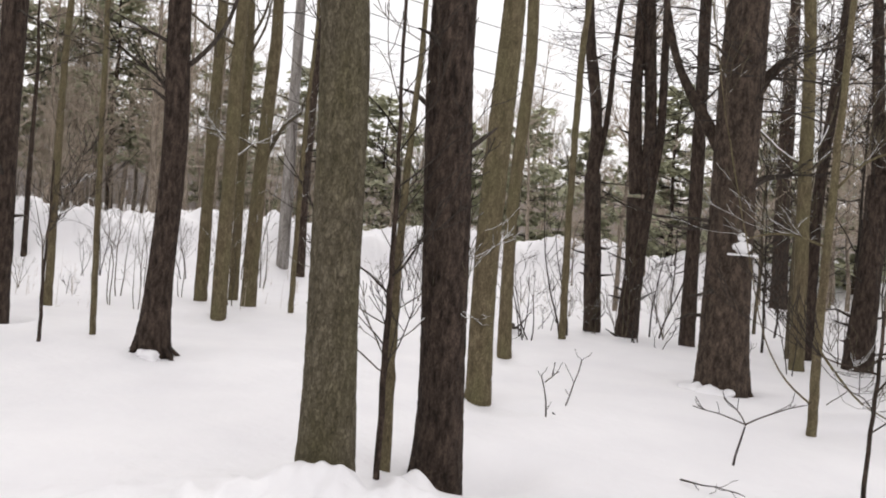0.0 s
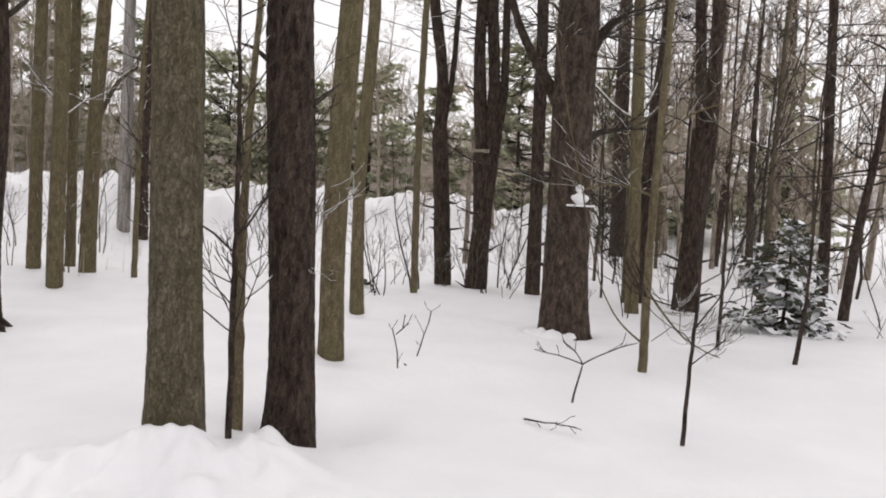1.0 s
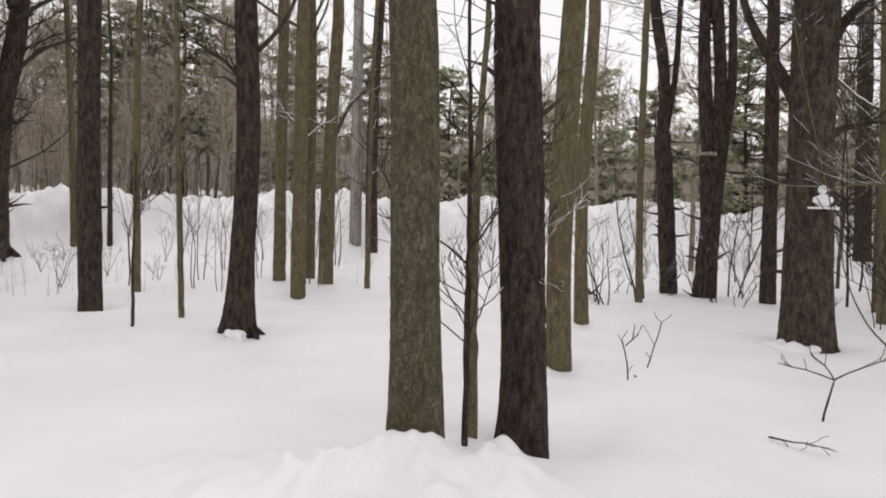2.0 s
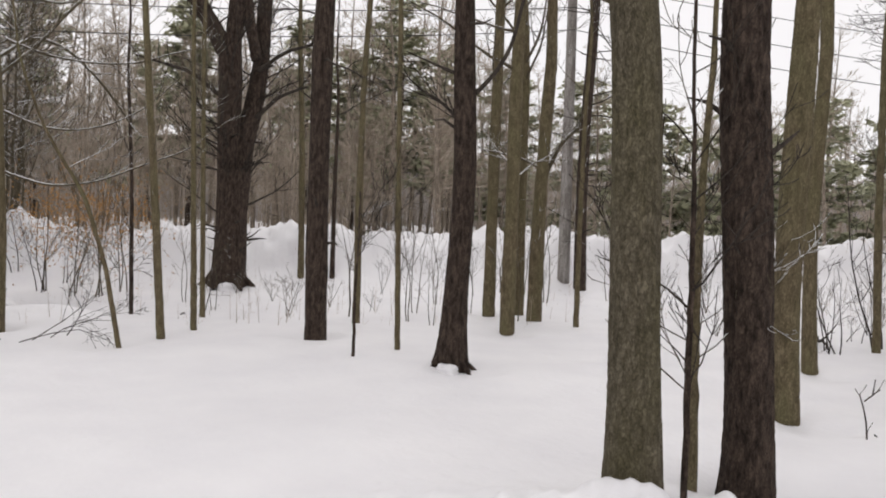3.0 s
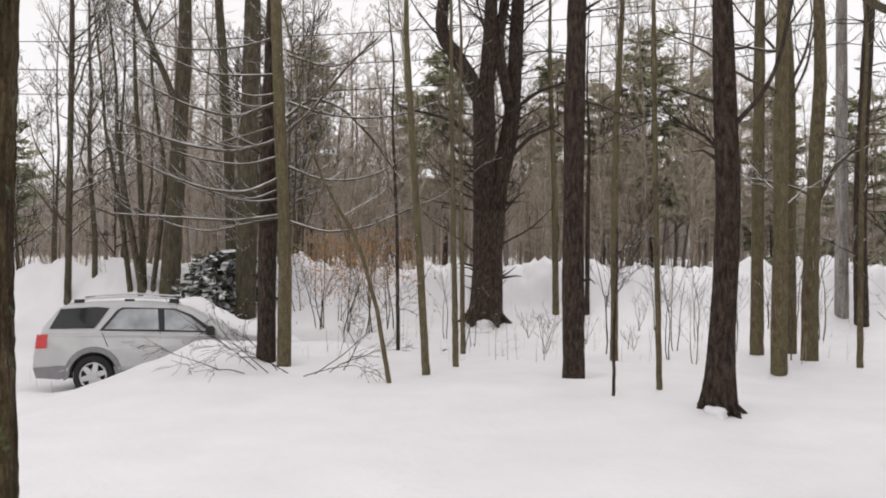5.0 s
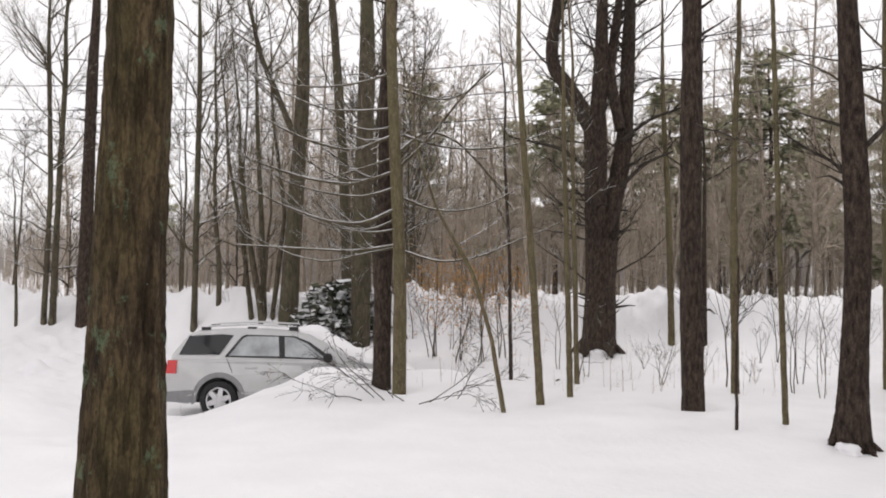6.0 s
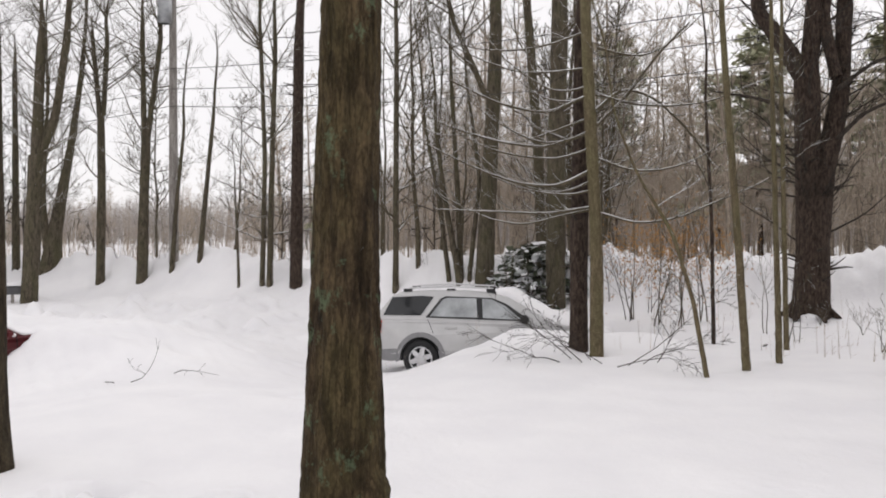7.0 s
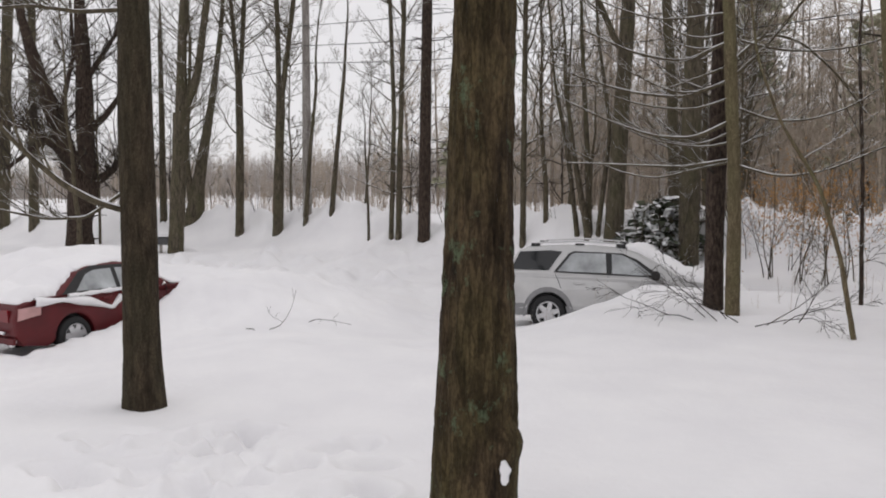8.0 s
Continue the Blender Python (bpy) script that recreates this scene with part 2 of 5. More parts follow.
def snow_material():
    m, n, l, b = material("fresh_snow", (0.84, 0.835, 0.85), 0.55)
    big, fine, grit = noise_node(n, l, 0.8, 4), noise_node(n, l, 9, 4), noise_node(n, l, 90, 2)
    c = ramp_node(n, l, big.outputs["Fac"], (0.3, (0.80, 0.795, 0.815)), (0.7, (0.87, 0.865, 0.875)))
    l.new(c, b.inputs["Base Color"])
    b.inputs["Specular IOR Level"].default_value = 0.25
    k = n.new("ShaderNodeMath")
    k.operation = "MULTIPLY_ADD"
    l.new(grit.outputs["Fac"], k.inputs[0])
    k.inputs[1].default_value = 0.12
    l.new(fine.outputs["Fac"], k.inputs[2])
    bump_node(n, l, b, k.outputs[0], 0.35, 0.03)
    return m


SNOW = snow_material()


def plain(name, c, rough=0.5, metal=0.0, var=0.15, scale=8.0, coat=0.0):
    m, n, l, b = material(name, c, rough, metal)
    t = noise_node(n, l, scale, 4)
    l.new(ramp_node(n, l, t.outputs["Fac"], (0.3, tuple(v * (1 - var) for v in c)), (0.7, tuple(min(1, v * (1 + var)) for v in c))), b.inputs["Base Color"])
    b.inputs["Coat Weight"].default_value = coat
    return m


# ---- mesh helpers ----
def cross3(p, q):
    return np.stack([p[:, 1] * q[:, 2] - p[:, 2] * q[:, 1], p[:, 2] * q[:, 0] - p[:, 0] * q[:, 2], p[:, 0] * q[:, 1] - p[:, 1] * q[:, 0]], 1)


class Shape:
    """Gathers tubes and leaves into one mesh."""

    def __init__(self):
        self.v, self.f, self.count = [], [], 0

    def tube(self, pts, radii, sides):
        pts = np.asarray(pts, float)
        way = np.empty_like(pts)
        way[1:-1] = pts[2:] - pts[:-2]
        way[0], way[-1] = pts[1] - pts[0], pts[-1] - pts[-2]
        way /= np.sqrt((way * way).sum(1))[:, None] + 1e-9
        up = np.abs(way[:, 2])
        ref = np.array([[1.0, 0.23, 0.0]]) if up.mean() > 0.6 else np.array([[0.11, 0.07, 1.0]])
        a = cross3(way, ref)
        a /= np.sqrt((a * a).sum(1))[:, None] + 1e-9
        b = cross3(way, a)
        ang = np.linspace(0, 2 * np.pi, sides, endpoint=False)
        ring = a[:, None] * np.cos(ang)[None, :, None] + b[:, None] * np.sin(ang)[None, :, None]
        v = pts[:, None] + ring * np.asarray(radii)[:, None, None]
        n = len(pts)
        i = np.arange(n - 1)[:, None] * sides
        j = np.arange(sides)[None]
        k = (j + 1) % sides
        f = np.stack([i + j, i + k, i + sides + k, i + sides + j], -1).reshape(-1, 4) + self.count
        self.v.append(v.reshape(-1, 3))
        self.f.append(f)
        self.count += n * sides

    def quads(self, v):
        """v: n x 4 x 3."""
        v = np.asarray(v)
        self.f.append(np.arange(len(v) * 4).reshape(-1, 4) + self.count)
        self.v.append(v.reshape(-1, 3))
        self.count += len(v) * 4

    def arrays(self):
        return np.concatenate(self.v), np.concatenate(self.f)

    def mesh(self, name, mat, smooth=True):
        v, f = self.arrays()
        return mesh_from(name, v, f, mat, smooth)


def mesh_from(name, v, f, mat, smooth=True):
    me = bpy.data.meshes.new(name)
    v, f = np.asarray(v, np.float32), np.asarray(f, np.int32)
    me.vertices.add(len(v))
    me.vertices.foreach_set("co", v.ravel())
    me.loops.add(f.size)
    me.loops.foreach_set("vertex_index", f.ravel())
    me.polygons.add(len(f))
    me.polygons.foreach_set("loop_start", np.arange(0, f.size, f.shape[1], dtype=np.int32))
    me.update(calc_edges=True)
    me.polygons.foreach_set("use_smooth", np.full(len(f), smooth))
    me.materials.append(mat)
    return me


def child(name, me, parent, label=""):
    ob = new(name, me)
    ob.parent = parent
    if label:
        ob["label"] = label
    return ob


def part(name, bm, mat, parent, label="", smooth=False):
    me = bpy.data.meshes.new(name)
    bmesh.ops.recalc_face_normals(bm, faces=bm.faces)
    bm.to_mesh(me)
    bm.free()
    me.materials.append(mat)
    if smooth:
        me.polygons.foreach_set("use_smooth", np.full(len(me.polygons), True))
    return child(name, me, parent, label)


def unit(v):
    return v / (np.linalg.norm(v) + 1e-9)


def limb(shape, rng, p, way, length, rad, level, lift=0.15, droop=0.0, wild=0.25, kids=6, thin=0.0035):
    """A crooked branch with side twigs."""
    n = max(3, int(4 + length * (2.2 if level == 0 else 1.2))) if level < 2 else 3
    jit = rng.normal(0, wild / n ** 0.5, (n, 3))
    jit[:, 2] += (lift - droop * np.arange(n) / n) / n * 2
    w0 = np.asarray(way, float)
    dirs = w0 / math.sqrt(float(w0 @ w0) + 1e-12) + np.cumsum(jit, axis=0)
    dirs /= np.sqrt((dirs * dirs).sum(1))[:, None]
    pts = np.concatenate([np.asarray(p, float)[None], np.asarray(p, float) + np.cumsum(dirs, axis=0) * (length / n)])
    radii = np.maximum(rad * np.linspace(1, 0.18, n + 1), thin)
    shape.tube(pts, radii, 5 if rad > 0.02 else 3)
    if level < 2 and length > 0.35:
        m = max(2, int(kids * (0.6 + 0.8 * rng.rand())))
        us, rand, grow, out = rng.uniform(0.2, 0.97, m), rng.normal(0, 1, (m, 3)), rng.uniform(0.35, 0.62, m), rng.uniform(0.5, 1.0, m)
        for u, ra, g, o in zip(us, rand, grow, out):
            i = min(n - 1, int(u * n))
            base = pts[i] + (pts[i + 1] - pts[i]) * (u * n - i)
            main = dirs[i]
            side = ra - main * float(ra @ main)
            side /= math.sqrt(float(side @ side)) + 1e-9
            side[2] *= 0.55
            limb(shape, rng, base, main * 0.75 + side * o, length * (1.05 - 0.6 * u) * g, max(radii[i] * 0.55, thin), level + 1, lift, droop, wild * 1.1, kids - 1, thin)


def spline(ctl, step):
    """Points and radii along control rows (x, y, z, r), evenly cut."""
    ctl = np.asarray(ctl, float)
    s = np.concatenate([[0], np.cumsum(np.linalg.norm(np.diff(ctl[:, :3], axis=0), axis=1))])
    n = max(4, int(s[-1] / step))
    u = np.linspace(0, s[-1], n + 1)
    out = np.stack([np.interp(u, s, ctl[:, k]) for k in range(4)], 1)
    w = max(1, int(n * 0.035))
    for _ in range(2):
        pad = np.concatenate([np.repeat(out[:1], w, 0), out, np.repeat(out[-1:], w, 0)])
        sm = np.stack([np.convolve(pad[:, k], np.ones(2 * w + 1) / (2 * w + 1), "valid") for k in range(4)], 1)
        sm[0], sm[-1] = out[0], out[-1]
        out = sm
    return out


ROOTED = {(-8.25, 7.37), (-2.41, 11.50), (-19.22, 9.68)}
TREE_LABEL = {
    ("maple_tree", "mossy"): "greenish mossy maple trunk standing in heaped snow",
    ("pine_tree", "dark"): "dark rough-barked pine trunk standing in snow",
    ("beech_tree", "tan"): "slim tan-barked tree standing in snow",
    ("sapling", "tan"): "thin tan sapling with bare twigs in snow",
    ("oak_tree", "dark"): "forked dark old tree with crooked bare limbs",
    ("pine_tree", "pine"): "stout flaky-barked pine with stubby broken limbs",
    ("sapling", "dark"): "thin dark bare sapling in snow",
    ("beech_tree", "gray"): "gray bare tree with upright limbs beyond the drive",
    ("sapling", "gray"): "gray bare sapling at the edge of the woods",
    ("maple_tree", "lichen"): "brown furrowed maple trunk with green lichen patches",
    ("maple_tree", "brown"): "straight brown tree trunk rising from smooth snow",
}


def grow_tree(name, kind, x, y, face, height, crown, stem, forks):
    """stem and forks: rows of sideways offset, height and radius, as one faces the tree along the bearing face."""
    rng = np.random.RandomState(int(abs(x * 97 + y * 57)) % 9973)
    root = tagged(new(name), TREE_LABEL[(name, kind)], "sapling" if name == "sapling" else "tree", "trees of the yard")
    gz = float(ground_z(x, y))
    root.location = (x, y, gz)
    side = np.array([np.cos(radians(face)), np.sin(radians(face))])
    near = np.hypot(x, y) < 12 and name != "sapling"
    sides, step = (72, 0.025) if near else (14, 0.14)
    if name == "sapling":
        sides, step = 8, 0.12
    ahead = np.array([-side[1], side[0]])
    trunk, twigs = Shape(), Shape()
    tips = []

    def run(rows, below, sway):
        rows = [list(r) for r in rows]
        c = [(side[0] * u, side[1] * u, z - gz, r) for u, z, r in rows]
        if below:
            c[0] = (c[0][0], c[0][1], min(c[0][2], 0.0), c[0][3] * 1.04)
            c.insert(0, (c[0][0], c[0][1], c[0][2] - 0.3, c[0][3] * 1.12))
        return c

    def finish(c, top):
        a, b = np.array(c[-2]), np.array(c[-1])
        way = unit(b[:3] - a[:3])
        way = unit(way + np.array([0, 0, 1.2]))
        left = max(0.12, top - b[2])
        for u in (0.3, 0.65, 1.0):
            q = b[:3] + way * left * u + rng.normal(0, 0.012 * left, 3) * (1, 1, 0)
            c.append((*q, max(min(0.012, b[3]), b[3] * (1 - 0.88 * u))))
        return c

    stems = [run(stem, True, 0)]
    if not any(-1.8 < f[0][1] - stem[-1][1] < 0.5 and f[0][2] > 0.45 * stem[-1][2] for f in forks):
        stems[0] = finish(stems[0], height)
    for k, fk in enumerate(forks):
        c = run(fk, False, 0)
        sway = rng.uniform(-0.5, 0.5) if height > 5 else 0.0
        c = [(px + ahead[0] * sway * i * 0.3, py + ahead[1] * sway * i * 0.3, pz, r) for i, (px, py, pz, r) in enumerate(c)]
        rise = unit(np.array(c[-1][:3]) - np.array(c[-2][:3]))[2]
        stems.append(finish(c, height * rng.uniform(0.75, 1.0)) if c[-1][3] < 0.26 and rise > 0.8 else c)
    for k, c in enumerate(stems):
        s = spline(c, step)
        wood = trunk if k == 0 else Shape()
        if near and sides > 20 and s[0, 3] > 0.06:
            hi = s[:, 2] < 5.0
            low, upper = s[hi], s[np.argmax(~hi) - 1:] if (~hi).any() else None
            trunk_surface(wood, low, sides, kind, rng)
            if upper is not None:
                u2 = upper[::12]
                wood.tube(u2[:, :3], u2[:, 3], 16)
        elif k and s[0, 3] < 0.06 and name != "sapling":
            twigs.tube(s[:, :3], s[:, 3], 8)
        else:
            rad = s[:, 3] * (1 + 0.03 * np.sin(s[:, 2] * 2.3 + rng.rand() * 6) + rng.normal(0, 0.012, len(s)))
            wood.tube(s[:, :3] + rng.normal(0, 0.003, (len(s), 3)), rad, sides)
        if k and wood.count:
            child("limb", wood.mesh("limb", BARK[kind]), root)
        tips.append(s)
    low_twig = {0: 0.42, 1: 0.2, 2: 0.16, 3: 0.12, 4: 0.1, 5: 0.16}[crown]
    for s in tips:
        small = s[0, 3] < 0.06 and s is not tips[0]
        count = int((8, 14, 24, 34, 44, 40)[crown] * (0.8 if len(tips) > 1 else 1.0))
        if small:
            count = 14
        if height < 1.5:
            count = 2
        if name == "sapling":
            count = int(count * 0.8) + 3
        for _ in range(count):
            i = int(len(s) * rng.uniform(low_twig if len(forks) == 0 or s is not tips[0] else 0.55, 0.99))
            if len(forks) and s is tips[0] and rng.rand() < 0.7:
                continue
            q = s[min(i, len(s) - 1)]
            a = rng.uniform(0, 2 * np.pi)
            if name == "pine_tree":
                way, ln, lift, droop = (np.cos(a), np.sin(a), rng.uniform(-0.15, 0.45)), rng.uniform(0.5, 2.6), 0.1, 0.5
            elif name == "oak_tree" and stem[0][2] < 0.3:
                way, ln, lift, droop = (np.cos(a), np.sin(a), rng.uniform(-0.2, 0.6)), rng.uniform(0.5, 2.2), 0.15, 0.35
            elif name == "sapling":
                way, ln, lift, droop = (np.cos(a), np.sin(a), rng.uniform(0.3, 1.3)), rng.uniform(0.3, 1.3), 0.4, 0.0
            else:
                way, ln, lift, droop = (np.cos(a), np.sin(a), rng.uniform(0.2, 1.0)), rng.uniform(0.7, 2.8), 0.35, 0.2
            if small:
                ln = rng.uniform(0.25, 0.9)
                way = unit(s[min(i + 1, len(s) - 1), :3] - s[max(i - 1, 0), :3]) + np.array(way) * 0.6
            if height < 1.5:
                ln *= 0.2
            thick = 0.006 + 0.006 * ln if name == "pine_tree" or (name == "oak_tree" and stem[0][2] < 0.3) else (0.004 + 0.005 * ln if name == "sapling" else 0.008 + 0.010 * ln)
            limb(twigs, rng, q[:3], way, ln, min(q[3] * 0.5, thick), 0, lift, droop, 0.35, 6 if ln > 1 else 4)
    # broken stubs on old dark trunks
    if kind in ("dark", "pine") and name != "sapling":
        for s in tips:
            if s[0, 3] < 0.1:
                continue
            for _ in range(14 if name == "oak_tree" else 9):
                q = s[int(len(s) * rng.uniform(0.08, 0.6))]
                a, ln = rng.uniform(0, 2 * np.pi), rng.uniform(0.15, 0.5) * (1.5 if q[3] > 0.25 else 1.0)
                way = np.array([np.cos(a), np.sin(a), rng.uniform(-0.1, 0.5)])
                start = q[:3] + way * (1, 1, 0) * q[3] * 0.8
                bend = start + way * ln * 0.6 + rng.normal(0, 0.03, 3)
                twigs.tube([start, bend, bend + (way + rng.normal(0, 0.3, 3)) * ln * 0.4], [0.02 + 0.05 * q[3], 0.012 + 0.02 * q[3], 0.006], 5)
    # roots that spread over the snow
    if (x, y) in ROOTED:
        for k in range(7):
            a, reach = k * 0.9 + rng.uniform(-0.2, 0.2), stem[0][2] * rng.uniform(0.95, 1.3)
            rr = stem[1][2]
            out = np.array([np.cos(a), np.sin(a)])
            rows = [(*(out * rr * 0.6), 0.34, rr * 0.28), (*(out * rr * 0.92), 0.13, rr * 0.26), (*(out * reach), 0.03, rr * 0.17), (*(out * (reach + 0.16)), -0.09, rr * 0.10)]
            s = spline(rows, 0.05)
            s[:, :2] += np.cumsum(rng.normal(0, 0.006, (len(s), 2)), axis=0)
            knot = Shape()
            knot.tube(s[:, :3], s[:, 3], 10)
            child("root", knot.mesh("root", BARK[kind]), root, "gnarled root spreading into the snow")
    child("trunk", trunk.mesh("trunk", BARK[kind]), root)
    if twigs.count:
        child("crown", twigs.mesh("crown", TWIG["tan" if kind in ("tan", "gray", "mossy", "brown", "lichen") else "dark"]), root, "bare twigs lined with snow")
    return root


def trunk_surface(shape, s, sides, kind, rng):
    """A near trunk with furrowed bark, swellings and an uneven outline."""
    n = len(s)
    ang = np.linspace(0, 2 * np.pi, sides, endpoint=False)
    seed = rng.randint(1000)
    amp, freq, tall = {"mossy": (0.005, 12, 0.3), "dark": (0.008, 13, 0.22), "lichen": (0.011, 9, 0.9), "brown": (0.005, 12, 0.5), "pine": (0.012, 12, 0.25)}.get(kind, (0.006, 9, 0.2))
    z = s[:, 2:3]
    disp = 0.0
    for k in range(14):
        r2 = np.random.RandomState(seed + k)
        fr = r2.randint(3, int(freq * 2.2))
        disp = disp + np.sin(fr * ang[None] + 2 * np.pi * z / (tall * r2.uniform(0.5, 2.5)) * r2.choice([-1, 1]) + r2.uniform(0, 6)) * r2.uniform(0.4, 1)
    ridge = -np.abs(disp / 3.0) + 0.5
    swell = 0.025 * np.sin(2 * ang[None] + z * 1.7 + seed) + 0.02 * np.sin(3 * ang[None] - z * 2.9)
    rad = s[:, 3:4] * (1 + swell) + amp * ridge * 1.6 + amp * 0.12 * rng.normal(0, 0.5, (n, sides))
    flare = np.exp(-np.maximum(z - 0.0, 0) / 0.16) * 0.22 * np.maximum(0, np.sin(5 * ang[None] + seed)) * (1.0 if kind == "dark" else 0.3)
    rad = rad * (1 + flare)
    v = np.stack([s[:, 0:1] + rad * np.cos(ang), s[:, 1:2] + rad * np.sin(ang), np.repeat(z, sides, 1)], -1)
    i, j = np.arange(n - 1)[:, None] * sides, np.arange(sides)[None]
    k = (j + 1) % sides
    shape.f.append(np.stack([i + j, i + k, i + sides + k, i + sides + j], -1).reshape(-1, 4) + shape.count)
    shape.v.append(v.reshape(-1, 3))
    shape.count += n * sides


# ---- ground: one sheet of snow out to the horizon ----
def build_ground():
    rad = np.concatenate([[0.15, 0.6, 1.1, 1.6, 2.1, 2.5], np.geomspace(2.8, 32, 330), np.geomspace(33, 1500, 60)])
    view = np.radians(np.arange(-12, 126, 0.22))
    rest = np.radians(np.arange(126, 348, 3.0))
    ang = np.concatenate([view, rest])
    m = len(ang)
    x, y = -rad[:, None] * np.sin(ang), rad[:, None] * np.cos(ang)
    z = ground_z(x, y)
    v = np.concatenate([np.stack([x, y, z], -1).reshape(-1, 3), [[0, 0, float(ground_z(0, 0))]]])
    i, j = np.arange(len(rad) - 1)[:, None] * m, np.arange(m)[None]
    k = (j + 1) % m
    f = np.stack([i + j, i + k, i + m + k, i + m + j], -1).reshape(-1, 4)[:, ::-1]
    cap = np.stack([np.full(m, len(v) - 1), np.full(m, len(v) - 1), np.arange(m), (np.arange(m) + 1) % m], -1)
    me = bpy.data.meshes.new("ground")
    me.from_pydata(v.tolist(), [], f.tolist() + cap[:, 1:].tolist())
    me.polygons.foreach_set("use_smooth", np.full(len(me.polygons), True))
    me.materials.append(SNOW)
    tagged(new("ground", me), "deep fresh snow with soft drifts and ploughed banks", "snow", kind="structure")


build_ground()

# ---- the trees of the yard ----
grow_tree("maple_tree", "mossy", -3.25, 4.50, 37.5, 13.0, 0, ((-0.00, 0.29, 0.175), (-0.01, 0.76, 0.163), (-0.03, 1.65, 0.157), (-0.06, 2.85, 0.148)), (((-0.16, 3.20, 0.034), (-0.31, 3.23, 0.025), (-0.41, 3.29, 0.022), (-0.49, 3.36, 0.017)),))
grow_tree("pine_tree", "dark", -3.18, 5.74, 30.2, 14.0, 0, ((0.00, -0.24, 0.198), (0.01, -0.02, 0.180), (0.01, 0.59, 0.166), (-0.06, 1.86, 0.172), (-0.13, 3.10, 0.166)), ())
grow_tree("beech_tree", "tan", -4.22, 8.31, 27.7, 13.0, 0, ((0.00, -0.12, 0.129), (-0.03, 1.02, 0.128), (-0.02, 2.05, 0.133), (0.05, 3.71, 0.119)), ())
grow_tree("beech_tree", "tan", -5.42, 11.29, 26.2, 12.0, 0, ((0.00, 0.25, 0.099), (-0.05, 1.19, 0.090), (-0.06, 2.17, 0.090), (0.01, 3.30, 0.089), (0.06, 4.41, 0.088)), ())
grow_tree("sapling", "dark", -3.30, 5.14, 34.1, 7.0, 3, ((0.00, 0.18, 0.024), (-0.00, 1.26, 0.022), (-0.00, 2.04, 0.017), (-0.04, 2.99, 0.013)), ())
grow_tree("sapling", "tan", -3.42, 5.42, 33.5, 7.0, 3, ((0.00, 0.15, 0.042), (-0.02, 1.03, 0.037), (0.00, 2.26, 0.028), (0.05, 3.06, 0.020)), ())
grow_tree("pine_tree", "dark", -8.25, 7.37, 49.2, 13.0, 2, ((0.00, 0.05, 0.225), (0.01, 0.24, 0.170), (0.05, 1.02, 0.149), (0.11, 1.97, 0.148), (0.11, 3.03, 0.141), (0.07, 3.82, 0.133)), (((0.11, 3.03, 0.023), (-0.16, 3.34, 0.020), (-0.52, 3.56, 0.016)), ((0.14, 3.43, 0.033), (0.46, 3.73, 0.027), (0.65, 4.02, 0.024)),))
grow_tree("beech_tree", "tan", -12.69, 12.30, 46.5, 13.0, 1, ((0.00, -0.06, 0.122), (0.01, 2.46, 0.115), (0.04, 5.16, 0.108)), ())
grow_tree("beech_tree", "tan", -10.87, 11.01, 45.3, 13.0, 1, ((0.00, -0.14, 0.132), (0.03, 2.39, 0.121), (0.04, 4.76, 0.115)), ())
grow_tree("beech_tree", "tan", -12.60, 13.10, 44.4, 13.0, 1, ((-0.00, 0.03, 0.098), (-0.01, 2.51, 0.091), (-0.01, 5.31, 0.090)), ())
grow_tree("beech_tree", "tan", -11.69, 12.59, 43.5, 13.0, 2, ((0.00, -0.01, 0.153), (0.03, 1.94, 0.136), (0.13, 4.09, 0.124), (0.20, 5.16, 0.118)), (((0.07, 2.70, 0.043), (0.45, 3.58, 0.038), (0.77, 3.82, 0.033)), ((0.00, 3.02, 0.027), (-0.37, 3.21, 0.021), (-1.08, 3.33, 0.016)),))
grow_tree("sapling", "tan", -10.55, 12.54, 40.7, 9.0, 1, ((0.00, 0.10, 0.053), (0.01, 1.96, 0.047), (0.04, 4.03, 0.041)), ())
grow_tree("pine_tree", "dark", -14.93, 17.82, 39.9, 13.0, 4, ((0.00, 0.24, 0.163), (-0.04, 2.48, 0.156), (0.01, 4.61, 0.142), (0.19, 8.14, 0.127)), ())
grow_tree("sapling", "tan", -5.53, 13.65, 22.5, 10.0, 1, ((0.00, 0.06, 0.063), (-0.05, 2.08, 0.057), (-0.05, 4.90, 0.057)), ())
grow_tree("oak_tree", "dark", -5.96, 16.17, 20.6, 13.0, 2, ((0.00, 0.00, 0.169), (-0.11, 1.60, 0.157), (-0.23, 3.04, 0.167)), (((-0.23, 3.04, 0.123), (-0.21, 4.14, 0.111), (-0.46, 5.45, 0.105)), ((-0.19, 2.93, 0.067), (-0.02, 4.15, 0.055), (0.01, 5.45, 0.055)),))
grow_tree("oak_tree", "dark", -5.18, 15.92, 18.3, 13.0, 2, ((0.00, 0.02, 0.207), (0.05, 1.31, 0.184), (0.06, 2.60, 0.247)), (((-0.03, 2.70, 0.140), (-0.18, 4.29, 0.118), (-0.19, 5.34, 0.106)), ((0.14, 2.70, 0.129), (0.14, 4.08, 0.117), (0.02, 5.34, 0.117)), ((0.21, 2.60, 0.097), (0.34, 3.87, 0.085), (0.30, 5.34, 0.074)),))
grow_tree("pine_tree", "dark", -3.99, 15.74, 14.5, 13.0, 3, ((0.00, 0.09, 0.135), (-0.04, 2.18, 0.124), (-0.12, 5.22, 0.112)), ())
